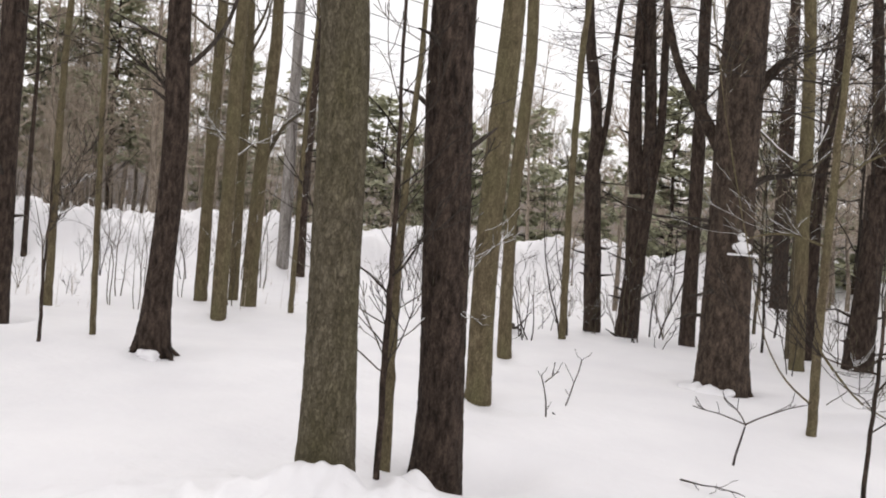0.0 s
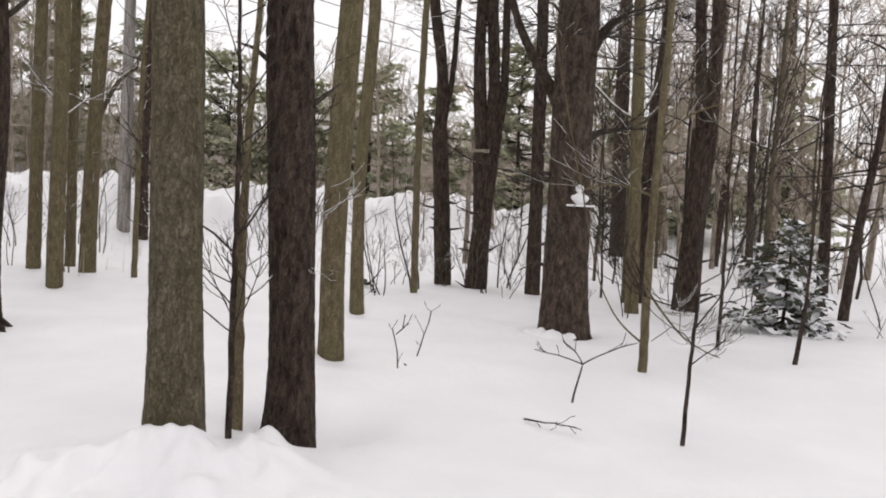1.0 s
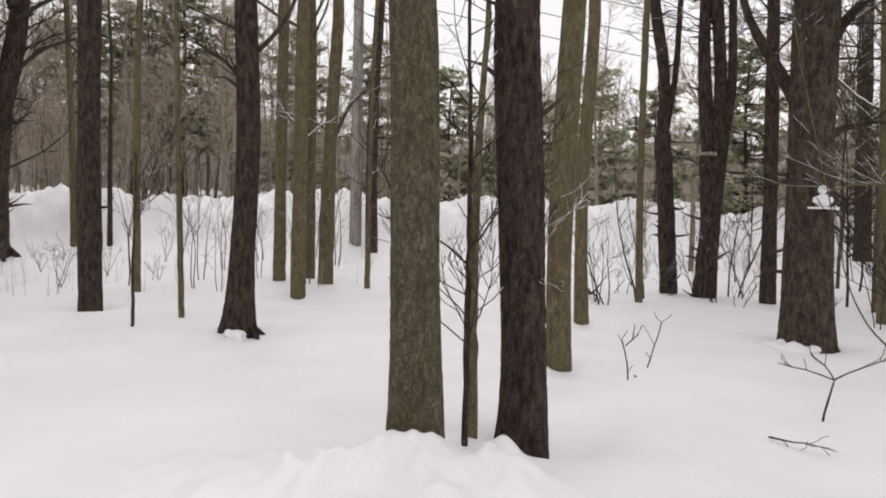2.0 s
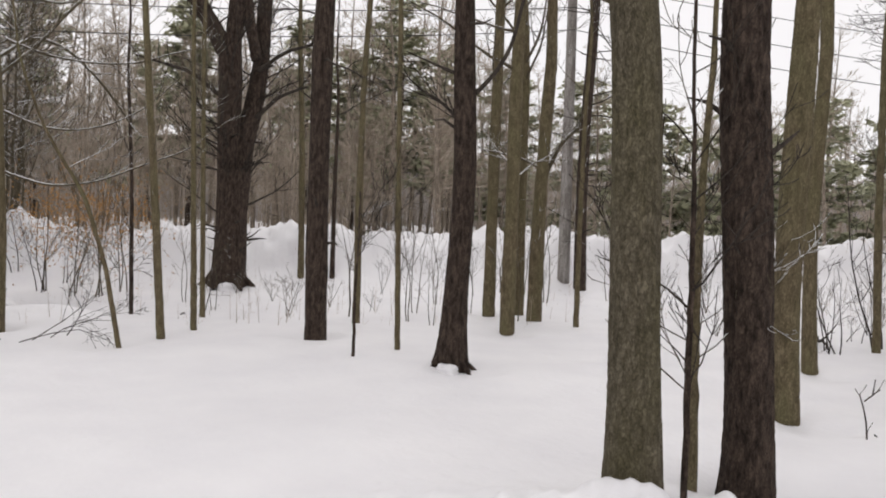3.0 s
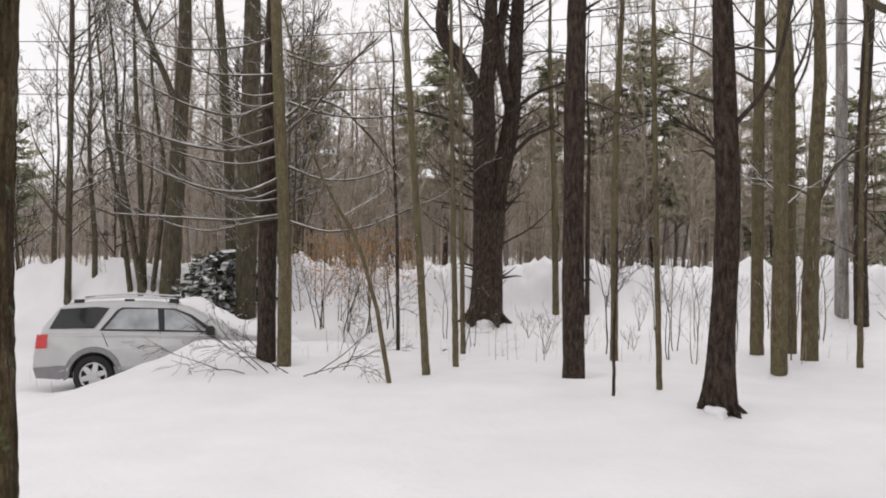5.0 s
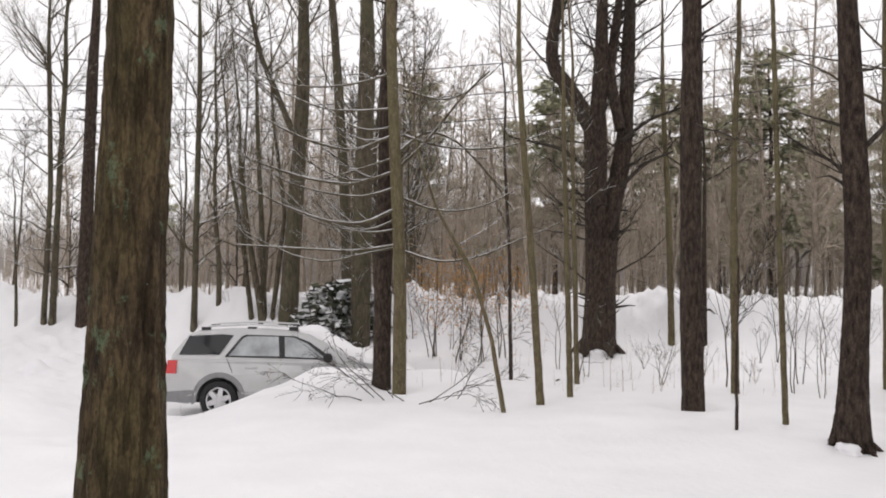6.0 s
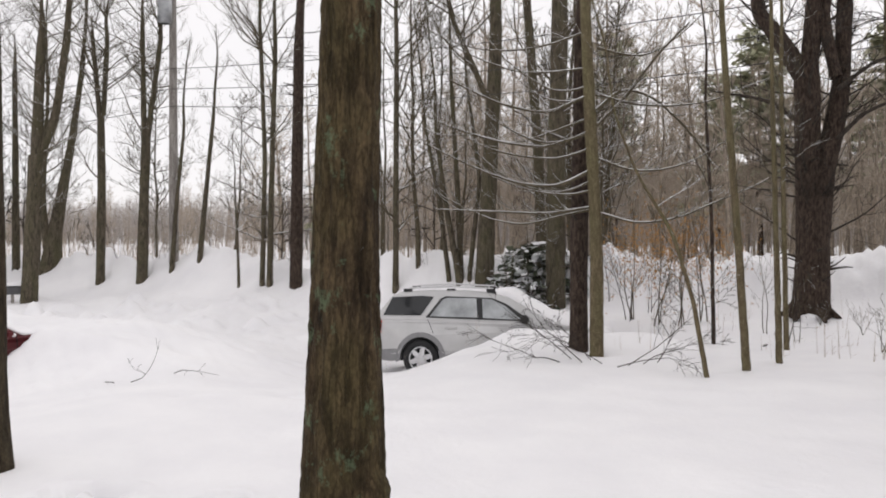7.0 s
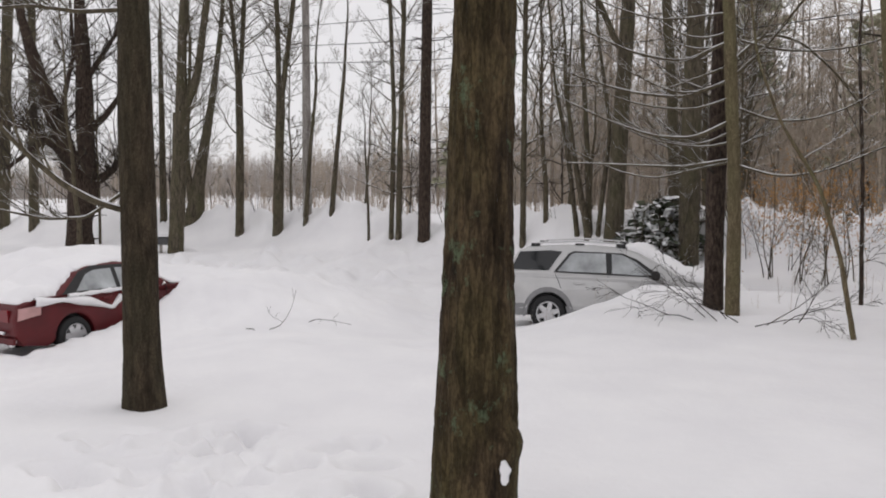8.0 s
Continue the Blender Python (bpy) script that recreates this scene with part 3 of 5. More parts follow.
grow_tree("pine_tree", "pine", -2.41, 11.50, 12.1, 15.0, 3, ((0.00, 0.01, 0.342), (0.00, 0.30, 0.297), (-0.05, 1.70, 0.272), (-0.06, 3.16, 0.277), (-0.08, 4.23, 0.268)), (((-0.20, 2.94, 0.095), (-0.51, 3.52, 0.081), (-0.82, 3.96, 0.059), (-0.94, 4.26, 0.044)), ((-0.05, 3.37, 0.087), (0.20, 3.94, 0.079), (0.43, 4.22, 0.072)), ((0.07, 2.54, 0.058), (0.31, 2.71, 0.043), (0.57, 2.76, 0.029)),))
grow_tree("pine_tree", "dark", -4.72, 29.56, 9.2, 14.0, 4, ((0.00, 0.01, 0.263), (-0.13, 3.55, 0.242), (-0.25, 8.12, 0.221)), ())
grow_tree("beech_tree", "tan", -1.97, 14.62, 7.8, 13.0, 1, ((-0.00, 0.02, 0.110), (-0.10, 2.63, 0.104), (-0.18, 4.85, 0.098)), ())
grow_tree("pine_tree", "dark", -2.03, 16.12, 7.3, 13.0, 3, ((0.00, 0.11, 0.100), (-0.05, 2.72, 0.099), (0.14, 5.15, 0.088)), ())
grow_tree("sapling", "tan", -1.05, 9.29, 6.7, 9.0, 1, ((0.00, -0.14, 0.049), (-0.02, 1.46, 0.042), (0.03, 3.67, 0.033)), (((-0.01, 0.89, 0.014), (0.23, 0.56, 0.011), (0.44, 0.36, 0.008), (0.75, 0.26, 0.006)), ((-0.01, 0.31, 0.011), (-0.31, 0.52, 0.009), (-0.49, 0.86, 0.006)), ((-0.00, 1.85, 0.014), (-0.38, 2.01, 0.011), (-0.71, 1.89, 0.009)), ((0.01, 2.41, 0.014), (0.26, 2.74, 0.011), (0.60, 2.84, 0.008)),))
grow_tree("oak_tree", "dark", -1.20, 15.70, 4.7, 13.0, 2, ((0.00, 0.05, 0.229), (0.05, 1.47, 0.188), (0.12, 3.14, 0.216)), (((0.06, 3.14, 0.108), (-0.11, 5.36, 0.088)), ((0.20, 3.05, 0.127), (0.21, 5.36, 0.116)),))
grow_tree("pine_tree", "dark", 0.73, 47.45, -0.8, 13.0, 4, ((0.00, 0.29, 0.350), (-0.18, 6.96, 0.318), (-0.42, 12.67, 0.288)), ())
grow_tree("pine_tree", "dark", 1.06, 16.72, -3.4, 12.0, 3, ((-0.00, -0.09, 0.101), (-0.08, 2.09, 0.090), (-0.22, 5.54, 0.079)), ())
grow_tree("pine_tree", "dark", 1.36, 16.20, -4.6, 10.0, 2, ((0.00, -0.04, 0.087), (0.13, 1.63, 0.076), (0.35, 3.16, 0.061)), ())
grow_tree("sapling", "dark", -1.48, 28.36, 3.2, 9.0, 2, ((0.00, -0.01, 0.134), (0.19, 2.71, 0.115), (0.42, 5.70, 0.088)), ())
grow_tree("sapling", "dark", -0.31, 23.48, 1.0, 9.0, 2, ((-0.00, -0.04, 0.102), (-0.14, 2.43, 0.087), (-0.17, 5.01, 0.065)), ())
grow_tree("sapling", "dark", -0.41, 11.24, 2.5, 5.0, 2, ((0.00, -0.06, 0.025), (0.01, 0.88, 0.021), (-0.02, 2.26, 0.014)), ())
grow_tree("sapling", "tan", -3.61, 32.78, 6.5, 9.0, 2, ((-0.00, 0.02, 0.106), (-0.19, 4.22, 0.094), (-0.25, 9.39, 0.073)), ())
grow_tree("sapling", "dark", 0.46, 10.75, -2.1, 4.0, 1, ((0.00, -0.03, 0.029), (0.07, 0.61, 0.023), (0.09, 1.51, 0.016)), ())
grow_tree("pine_tree", "dark", -11.36, 7.29, 57.5, 14.0, 1, ((0.00, -0.04, 0.170), (-0.02, 1.96, 0.165), (0.00, 4.18, 0.160), (0.03, 5.51, 0.155)), ())
grow_tree("oak_tree", "dark", -19.22, 9.68, 63.1, 15.0, 5, ((-0.00, 0.06, 0.504), (0.04, 0.53, 0.421), (0.08, 1.65, 0.372), (0.09, 2.99, 0.394)), (((-0.01, 1.93, 0.281), (-0.03, 4.01, 0.275), (-0.02, 5.26, 0.297), (-0.06, 6.26, 0.298)), ((0.15, 2.07, 0.309), (0.30, 3.68, 0.282), (0.54, 4.50, 0.239), (0.71, 5.67, 0.204), (0.78, 7.16, 0.184), (0.86, 9.01, 0.156)), ((-0.06, 5.76, 0.234), (-0.76, 6.98, 0.193), (-1.09, 7.41, 0.179), (-1.13, 8.02, 0.158), (-0.97, 9.12, 0.129)), ((-0.02, 5.62, 0.220), (0.13, 7.33, 0.192), (0.16, 9.05, 0.142)), ((0.59, 5.74, 0.141), (0.31, 7.18, 0.142), (0.43, 7.94, 0.128), (0.58, 9.03, 0.106)), ((0.61, 4.32, 0.056), (1.16, 4.88, 0.042), (1.84, 5.14, 0.028)), ((-0.22, 4.77, 0.057), (-0.92, 5.35, 0.043), (-2.21, 5.68, 0.022)), ((0.62, 5.46, 0.056), (1.31, 6.00, 0.042), (2.12, 6.26, 0.028)),))
grow_tree("sapling", "tan", -12.51, 5.30, 67.3, 9.0, 2, ((-0.00, -0.26, 0.066), (-0.13, 1.93, 0.057), (-0.25, 3.68, 0.053), (-0.36, 5.43, 0.044)), ())
grow_tree("sapling", "tan", -11.88, 4.44, 69.8, 6.0, 1, ((0.00, -0.07, 0.037), (-0.20, 1.09, 0.033), (-0.48, 2.06, 0.028), (-0.99, 2.94, 0.020)), ())
grow_tree("sapling", "tan", -13.14, 6.10, 65.3, 9.0, 1, ((0.00, -0.24, 0.052), (-0.06, 2.42, 0.043), (-0.11, 4.96, 0.033)), ())
grow_tree("sapling", "tan", -14.99, 7.10, 64.9, 9.0, 1, ((0.00, 0.04, 0.049), (-0.04, 2.51, 0.043), (-0.08, 5.00, 0.038)), ())
grow_tree("sapling", "dark", -15.95, 6.12, 69.2, 8.0, 1, ((0.00, 0.10, 0.039), (-0.03, 2.50, 0.033), (-0.14, 4.70, 0.028)), ())
grow_tree("sapling", "tan", -18.86, 11.55, 58.7, 10.0, 2, ((0.00, 0.42, 0.081), (-0.04, 3.52, 0.073), (-0.17, 6.72, 0.058)), ())
grow_tree("sapling", "tan", -12.73, 9.01, 54.9, 11.0, 2, ((0.00, 0.06, 0.067), (0.00, 2.51, 0.062), (0.03, 4.56, 0.051), (0.13, 6.10, 0.046)), ())
grow_tree("sapling", "dark", -9.39, 6.64, 54.9, 2.2, 0, ((-0.00, 0.02, 0.023), (0.00, 0.73, 0.019), (0.03, 1.41, 0.011)), ())
grow_tree("sapling", "tan", -9.59, 7.54, 52.0, 10.0, 1, ((-0.00, 0.07, 0.040), (-0.05, 2.36, 0.036), (-0.09, 5.16, 0.032)), ())
grow_tree("sapling", "dark", -18.50, 12.26, 56.6, 8.0, 1, ((0.00, 0.42, 0.066), (0.01, 2.80, 0.051), (0.05, 5.00, 0.037)), ())
def sweeping(rng, count):
    """Long low limbs that dip and rise again, most of them to one side."""
    out = []
    for k in range(count):
        z, way = 2.3 + 3.4 * (k + rng.rand()) / count, -1 if k % 4 else 1
        reach, dip, rise = rng.uniform(1.6, 3.8), rng.uniform(0.15, 0.5), rng.uniform(0.2, 1.3)
        out.append(tuple((way * reach * u, z - dip * 4 * u * (1 - u) + rise * u * u + rng.normal(0, 0.05), max(0.007, 0.024 * (1 - 0.75 * u))) for u in (0.02, 0.2, 0.4, 0.6, 0.8, 1.0)))
    return tuple(out)


grow_tree("beech_tree", "tan", -14.95, 3.59, 76.8, 13.0, 3, ((0.00, -0.18, 0.125), (0.01, 1.90, 0.110), (-0.10, 4.28, 0.105), (-0.16, 5.70, 0.100)), (((-0.07, 3.22, 0.038), (-0.69, 2.92, 0.033), (-1.38, 2.99, 0.023), (-2.13, 3.27, 0.018), (-3.08, 3.75, 0.013)), ((-0.08, 3.90, 0.033), (-0.87, 3.62, 0.028), (-1.80, 3.75, 0.023), (-2.77, 4.09, 0.013), (-3.32, 4.40, 0.011)), ((-0.10, 4.57, 0.033), (-0.87, 4.23, 0.028), (-1.72, 4.44, 0.023), (-2.62, 4.90, 0.013)), ((-0.02, 2.57, 0.029), (-0.86, 2.45, 0.023), (-1.96, 2.51, 0.018), (-2.92, 2.56, 0.013)), ((0.01, 4.29, 0.033), (0.46, 4.71, 0.029), (1.02, 4.56, 0.024), (1.60, 4.01, 0.020), (2.10, 3.34, 0.015)), ((0.01, 4.01, 0.029), (0.46, 4.42, 0.024), (1.11, 5.25, 0.020), (1.58, 5.69, 0.015)),) + sweeping(np.random.RandomState(5), 14))
grow_tree("pine_tree", "dark", -15.41, 3.37, 78.0, 13.0, 1, ((0.00, 0.10, 0.166), (0.01, 1.90, 0.161), (0.07, 4.34, 0.156), (0.09, 5.80, 0.146)), ())
grow_tree("beech_tree", "gray", -22.05, 4.26, 79.4, 14.0, 3, ((0.00, 0.14, 0.255), (0.03, 3.80, 0.241), (0.15, 8.07, 0.213)), ())
grow_tree("beech_tree", "gray", -23.33, 4.15, 80.2, 14.0, 3, ((0.00, 0.89, 0.142), (-0.11, 4.64, 0.134), (-0.37, 8.34, 0.119)), ())
grow_tree("beech_tree", "gray", -24.31, 2.64, 84.1, 14.0, 4, ((0.00, 0.87, 0.255), (0.16, 3.91, 0.226), (0.33, 6.94, 0.196), (0.37, 8.45, 0.181)), (((0.08, 6.16, 0.090), (-0.27, 7.03, 0.082), (-0.83, 8.31, 0.074)),))
grow_tree("sapling", "gray", -24.65, 2.01, 85.6, 9.0, 3, ((0.00, 0.87, 0.090), (-0.12, 3.89, 0.075), (-0.27, 6.58, 0.060)), ())
grow_tree("sapling", "gray", -24.79, 1.68, 86.4, 9.0, 3, ((0.00, 0.82, 0.075), (-0.36, 3.58, 0.060), (-0.70, 5.34, 0.044)), ())
grow_tree("sapling", "gray", -24.47, 2.21, 85.2, 9.0, 3, ((0.00, 0.83, 0.075), (0.33, 3.91, 0.060), (-0.04, 6.59, 0.045)), ())
FURROWED = grow_tree("maple_tree", "lichen", -4.78, -0.37, 92.8, 13.0, 0, ((-0.01, 0.26, 0.228), (0.0, 0.48, 0.240), (0.015, 0.62, 0.246), (0.02, 0.72, 0.238), (-0.005, 0.90, 0.208), (0.00, 1.21, 0.195), (0.02, 1.84, 0.179), (0.04, 2.47, 0.176), (0.05, 3.09, 0.170)), ())
grow_tree("maple_tree", "brown", -7.43, -3.49, 114.3, 14.0, 0, ((0.00, -0.04, 0.190), (-0.02, 0.34, 0.159), (-0.03, 1.62, 0.152), (-0.04, 2.63, 0.146), (-0.04, 3.62, 0.135)), (((-0.17, 1.77, 0.030), (-0.38, 1.84, 0.032), (-0.60, 1.97, 0.027), (-0.86, 2.21, 0.022), (-1.12, 2.52, 0.017), (-1.28, 2.63, 0.012)), ((-0.15, 1.93, 0.018), (-0.33, 1.79, 0.017), (-0.47, 1.70, 0.015), (-0.79, 1.69, 0.012), (-1.14, 1.77, 0.010)), ((-0.13, 3.53, 0.022), (-0.48, 3.48, 0.020), (-0.83, 3.50, 0.017), (-1.14, 3.45, 0.012)),))
grow_tree("oak_tree", "dark", -32.14, -17.17, 117.9, 13.0, 5, ((0.00, 0.13, 0.556), (-0.02, 0.93, 0.466), (0.22, 2.70, 0.600)), (((-0.09, 2.70, 0.420), (-0.65, 4.66, 0.351), (-1.20, 6.37, 0.282), (-1.74, 8.26, 0.193), (-2.00, 9.50, 0.150)), ((0.32, 2.70, 0.356), (0.27, 4.91, 0.354), (0.27, 7.10, 0.309), (0.17, 9.70, 0.219)), ((0.73, 2.71, 0.179), (1.26, 3.16, 0.146), (1.59, 3.61, 0.101)), ((-0.37, 3.57, 0.154), (-1.54, 4.63, 0.119), (-2.69, 4.91, 0.075)), ((0.26, 4.47, 0.177), (1.10, 5.38, 0.134), (1.57, 6.07, 0.090)), ((-0.65, 4.44, 0.142), (-1.55, 3.98, 0.098), (-2.54, 3.10, 0.064)), ((0.26, 6.45, 0.133), (0.94, 7.58, 0.100), (1.48, 8.50, 0.067)), ((-0.36, 4.01, 0.132), (-0.52, 5.75, 0.099), (-0.08, 7.52, 0.077), (-0.14, 9.24, 0.055)),))
grow_tree("beech_tree", "gray", -36.45, -21.59, 120.5, 13.0, 4, ((-0.00, 0.62, 0.215), (0.08, 5.83, 0.189), (0.13, 10.80, 0.162)), ())
grow_tree("beech_tree", "gray", -38.23, -24.17, 122.2, 13.0, 4, ((0.00, 0.70, 0.293), (0.21, 6.05, 0.265), (0.48, 11.31, 0.238)), ())
grow_tree("beech_tree", "gray", -28.40, -11.77, 112.3, 13.0, 3, ((-0.00, 0.12, 0.263), (0.14, 2.98, 0.242), (0.25, 4.91, 0.261)), (((0.25, 4.91, 0.193), (0.31, 6.82, 0.174), (0.40, 8.73, 0.144)), ((0.36, 4.91, 0.145), (0.82, 6.27, 0.136), (1.16, 8.78, 0.116)),))
grow_tree("beech_tree", "gray", -32.83, -12.84, 111.1, 12.0, 4, ((0.00, 1.10, 0.359), (0.31, 3.16, 0.224), (0.78, 5.84, 0.134), (1.15, 8.52, 0.101)), (((-0.04, 1.59, 0.157), (-0.22, 3.59, 0.111), (-0.15, 5.37, 0.089)),))
grow_tree("sapling", "gray", -33.37, -14.28, 113.0, 9.0, 3, ((0.00, 1.08, 0.149), (-0.01, 5.44, 0.114), (-0.02, 8.58, 0.090)), ())
grow_tree("beech_tree", "gray", -30.78, -10.29, 108.2, 12.0, 3, ((0.00, 0.73, 0.157), (0.06, 4.10, 0.146), (0.04, 6.58, 0.124)), (((-0.00, 6.58, 0.093), (-0.21, 9.22, 0.072)), ((0.12, 6.58, 0.093), (0.27, 9.25, 0.083)),))
grow_tree("beech_tree", "gray", -29.96, -8.61, 105.8, 12.0, 3, ((0.00, 0.80, 0.193), (0.07, 3.43, 0.172), (0.15, 5.64, 0.151)), (((0.09, 5.64, 0.101), (0.05, 9.01, 0.080)), ((0.19, 5.64, 0.101), (0.64, 9.04, 0.080)),))
grow_tree("sapling", "gray", -29.62, -7.51, 103.9, 8.0, 4, ((0.00, 1.07, 0.090), (0.16, 3.41, 0.070), (0.42, 5.98, 0.050)), ())
grow_tree("sapling", "gray", -29.36, -6.54, 102.3, 8.0, 5, ((0.00, 1.18, 0.099), (0.26, 3.98, 0.079), (0.51, 6.52, 0.059)), ())
grow_tree("sapling", "gray", -27.74, -4.92, 99.8, 5.0, 1, ((0.00, 0.62, 0.047), (-0.05, 2.37, 0.037), (-0.13, 3.85, 0.028)), ())
grow_tree("beech_tree", "gray", -27.44, -4.14, 98.3, 12.0, 3, ((0.00, 0.69, 0.083), (0.11, 4.73, 0.073), (-0.01, 8.33, 0.063)), ())
grow_tree("beech_tree", "gray", -27.39, -3.90, 97.8, 12.0, 3, ((0.00, 0.70, 0.101), (0.10, 4.72, 0.082), (0.22, 8.31, 0.072)), ())
grow_tree("pine_tree", "dark", -27.27, -3.05, 96.1, 14.0, 4, ((0.00, 0.70, 0.200), (0.06, 4.70, 0.181), (0.12, 8.27, 0.162)), ())
grow_tree("beech_tree", "gray", -25.18, 0.10, 89.4, 12.0, 3, ((-0.00, 0.62, 0.092), (0.03, 4.45, 0.083), (0.06, 7.71, 0.074)), ())
grow_tree("sapling", "gray", -24.49, 1.97, 85.0, 9.0, 4, ((0.00, 0.77, 0.113), (-0.37, 2.78, 0.080), (-0.70, 5.17, 0.056)), ())
grow_tree("sapling", "dark", -0.41, 6.84, 3.6, 2.6, 1, ((-0.00, -0.20, 0.020), (-0.00, 0.33, 0.016), (0.03, 0.91, 0.014), (0.03, 1.43, 0.010)), (((0.03, 0.99, 0.008), (-0.19, 1.01, 0.006), (-0.46, 1.11, 0.004)), ((0.03, 0.87, 0.008), (0.18, 1.08, 0.006), (0.27, 1.29, 0.004)),))
grow_tree("sapling", "dark", -1.45, 7.61, 11.2, 0.8, 0, ((0.00, -0.18, 0.012), (0.02, 0.07, 0.010), (0.09, 0.33, 0.007)), (((0.09, 0.34, 0.007), (0.31, 0.50, 0.005), (0.53, 0.56, 0.004)), ((0.09, 0.34, 0.007), (-0.10, 0.40, 0.005), (-0.34, 0.43, 0.004)), ((0.09, 0.33, 0.006), (0.03, 0.47, 0.005), (-0.09, 0.52, 0.004)),))
grow_tree("sapling", "dark", -3.24, 7.89, 23.0, 0.7, 0, ((0.00, -0.01, 0.008), (-0.02, 0.27, 0.007), (-0.08, 0.41, 0.006)), (((-0.04, 0.36, 0.007), (0.08, 0.47, 0.005)),))
grow_tree("sapling", "dark", -3.38, 8.59, 22.1, 0.5, 0, ((-0.00, -0.09, 0.009), (0.05, 0.10, 0.006), (0.11, 0.22, 0.006)), ())


# ---- woods across the road ----
def wood_variant(seed, height, rad, limbs=46):
    rng = np.random.RandomState(seed)
    trunk, sh = Shape(), Shape()
    lean = rng.normal(0, 0.04, 2)
    n = 9
    zs = np.linspace(-0.3, height, n)
    pts = np.stack([lean[0] * zs + np.cumsum(rng.normal(0, 0.06, n)), lean[1] * zs + np.cumsum(rng.normal(0, 0.06, n)), zs], 1)
    trunk.tube(pts, rad * np.linspace(1, 0.10, n), 6)
    for _ in range(limbs):
        u = rng.uniform(0.12, 0.98) ** 0.75
        q = np.array([np.interp(u * height, zs, pts[:, k]) for k in range(3)])
        a = rng.uniform(0, 2 * np.pi)
        ln = rng.uniform(0.8, 3.4) * (1.15 - 0.6 * u)
        limb(sh, rng, q, (np.cos(a), np.sin(a), rng.uniform(0.1, 1.1)), ln, 0.008 + 0.009 * ln, 0, 0.3, 0.1, 0.4, 5, 0.009)
    return trunk.arrays(), sh.arrays()


VARIANTS = [wood_variant(100 + k, h, r) for k, (h, r) in enumerate(((13, 0.13), (15, 0.15), (11, 0.10), (16, 0.17), (9, 0.07), (14, 0.12), (12, 0.13), (7, 0.05)))]


def gather(many):
    vs, fs, c = [], [], 0
    for v, f in many:
        vs.append(v)
        fs.append(f + c)
        c += len(v)
    return np.concatenate(vs), np.concatenate(fs)


def woods(name, label, count, place, seed, scale=(0.8, 1.2)):
    """A stand of trees: trunks, and over them massed twigs as a part, haze-tinted."""
    rng = np.random.RandomState(seed)
    trunks, twigs = [], []
    for _ in range(count):
        x, y = place(rng)
        a, s, pick = rng.uniform(0, 2 * np.pi), rng.uniform(*scale), VARIANTS[rng.randint(len(VARIANTS))]
        for (v, f), kept in zip(pick, (trunks, twigs)):
            w = np.stack([v[:, 0] * np.cos(a) - v[:, 1] * np.sin(a), v[:, 0] * np.sin(a) + v[:, 1] * np.cos(a), v[:, 2]], 1) * s
            kept.append((w + (x, y, float(ground_z(x, y))), f))
    stand = tagged(new(name, mesh_from(name, *gather(trunks), HAZE_TINT_TRUNK)), label, "woods", kind="stuff")
    child("crown", mesh_from("crown", *gather(twigs), HAZE_TINT_WOOD), stand, "mass of bare gray-brown twigs, paled by painted haze")["kind"] = "stuff"


def beyond_road(d0, d1, s0, s1):
    def place(rng):
        d, s = rng.uniform(d0, d1), rng.uniform(s0, s1)
        return ROAD_N[0] * d - 0.469 * s, ROAD_N[1] * d - 0.883 * s
    return place


# The stands carry their haze in the trunk and twig colour.
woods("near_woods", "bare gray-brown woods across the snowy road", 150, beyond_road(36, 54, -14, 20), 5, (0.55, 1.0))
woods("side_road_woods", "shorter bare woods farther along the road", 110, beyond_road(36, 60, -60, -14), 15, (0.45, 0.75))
woods("deep_woods", "dense bare woods, distance haze painted into their colour", 90, beyond_road(54, 85, -20, 44), 6, (0.7, 1.0))
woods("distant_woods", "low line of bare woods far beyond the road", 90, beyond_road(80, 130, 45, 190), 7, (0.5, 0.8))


def thicket(seed, count, place, low, high, width, twigs=6):
    """Bare stems too dense to tell apart, each a thin forked blade pair."""
    rng = np.random.RandomState(seed)
    xy = np.array([place(rng) for _ in range(count)])
    p = np.concatenate([xy, ground_z(xy[:, 0], xy[:, 1])[:, None] - 0.2], 1)
    h, w, a = rng.uniform(low, high, count)[:, None], width * rng.uniform(0.5, 1.4, count)[:, None], rng.uniform(0, np.pi, count)
    flat = np.zeros(count)
    top = p + np.concatenate([rng.normal(0, 0.07, (count, 2)) * h, h], 1)
    q = []
    if twigs > 12:
        top = p + (top - p) * 0.8
    for e in (np.stack([np.cos(a), np.sin(a), flat], 1) * w, np.stack([-np.sin(a), np.cos(a), flat], 1) * w):
        q.append(np.stack([p - e, p + e, top + e * 0.15, top - e * 0.15], 1))
    for _ in range(twigs):
        u, b = rng.uniform(0.25, 0.97, count)[:, None], rng.uniform(0, 2 * np.pi, count)
        s = p + (top - p) * u
        t = s + np.stack([np.cos(b), np.sin(b), rng.uniform(0.1, 1.2, count)], 1) * h * rng.uniform(0.12, 0.34, count)[:, None] * (1.25 - u)
        e = np.array([[0.3, 0.3, -0.4]]) * w * 0.6
        q.append(np.stack([s - e, s + e, t + e * 0.2, t - e * 0.2], 1))
    return np.concatenate(q)


def put_thicket(name, label, mat, *args):
    sh = Shape()
    sh.quads(thicket(*args))
    tagged(new(name, sh.mesh(name, mat, False)), label, "woods", kind="stuff")


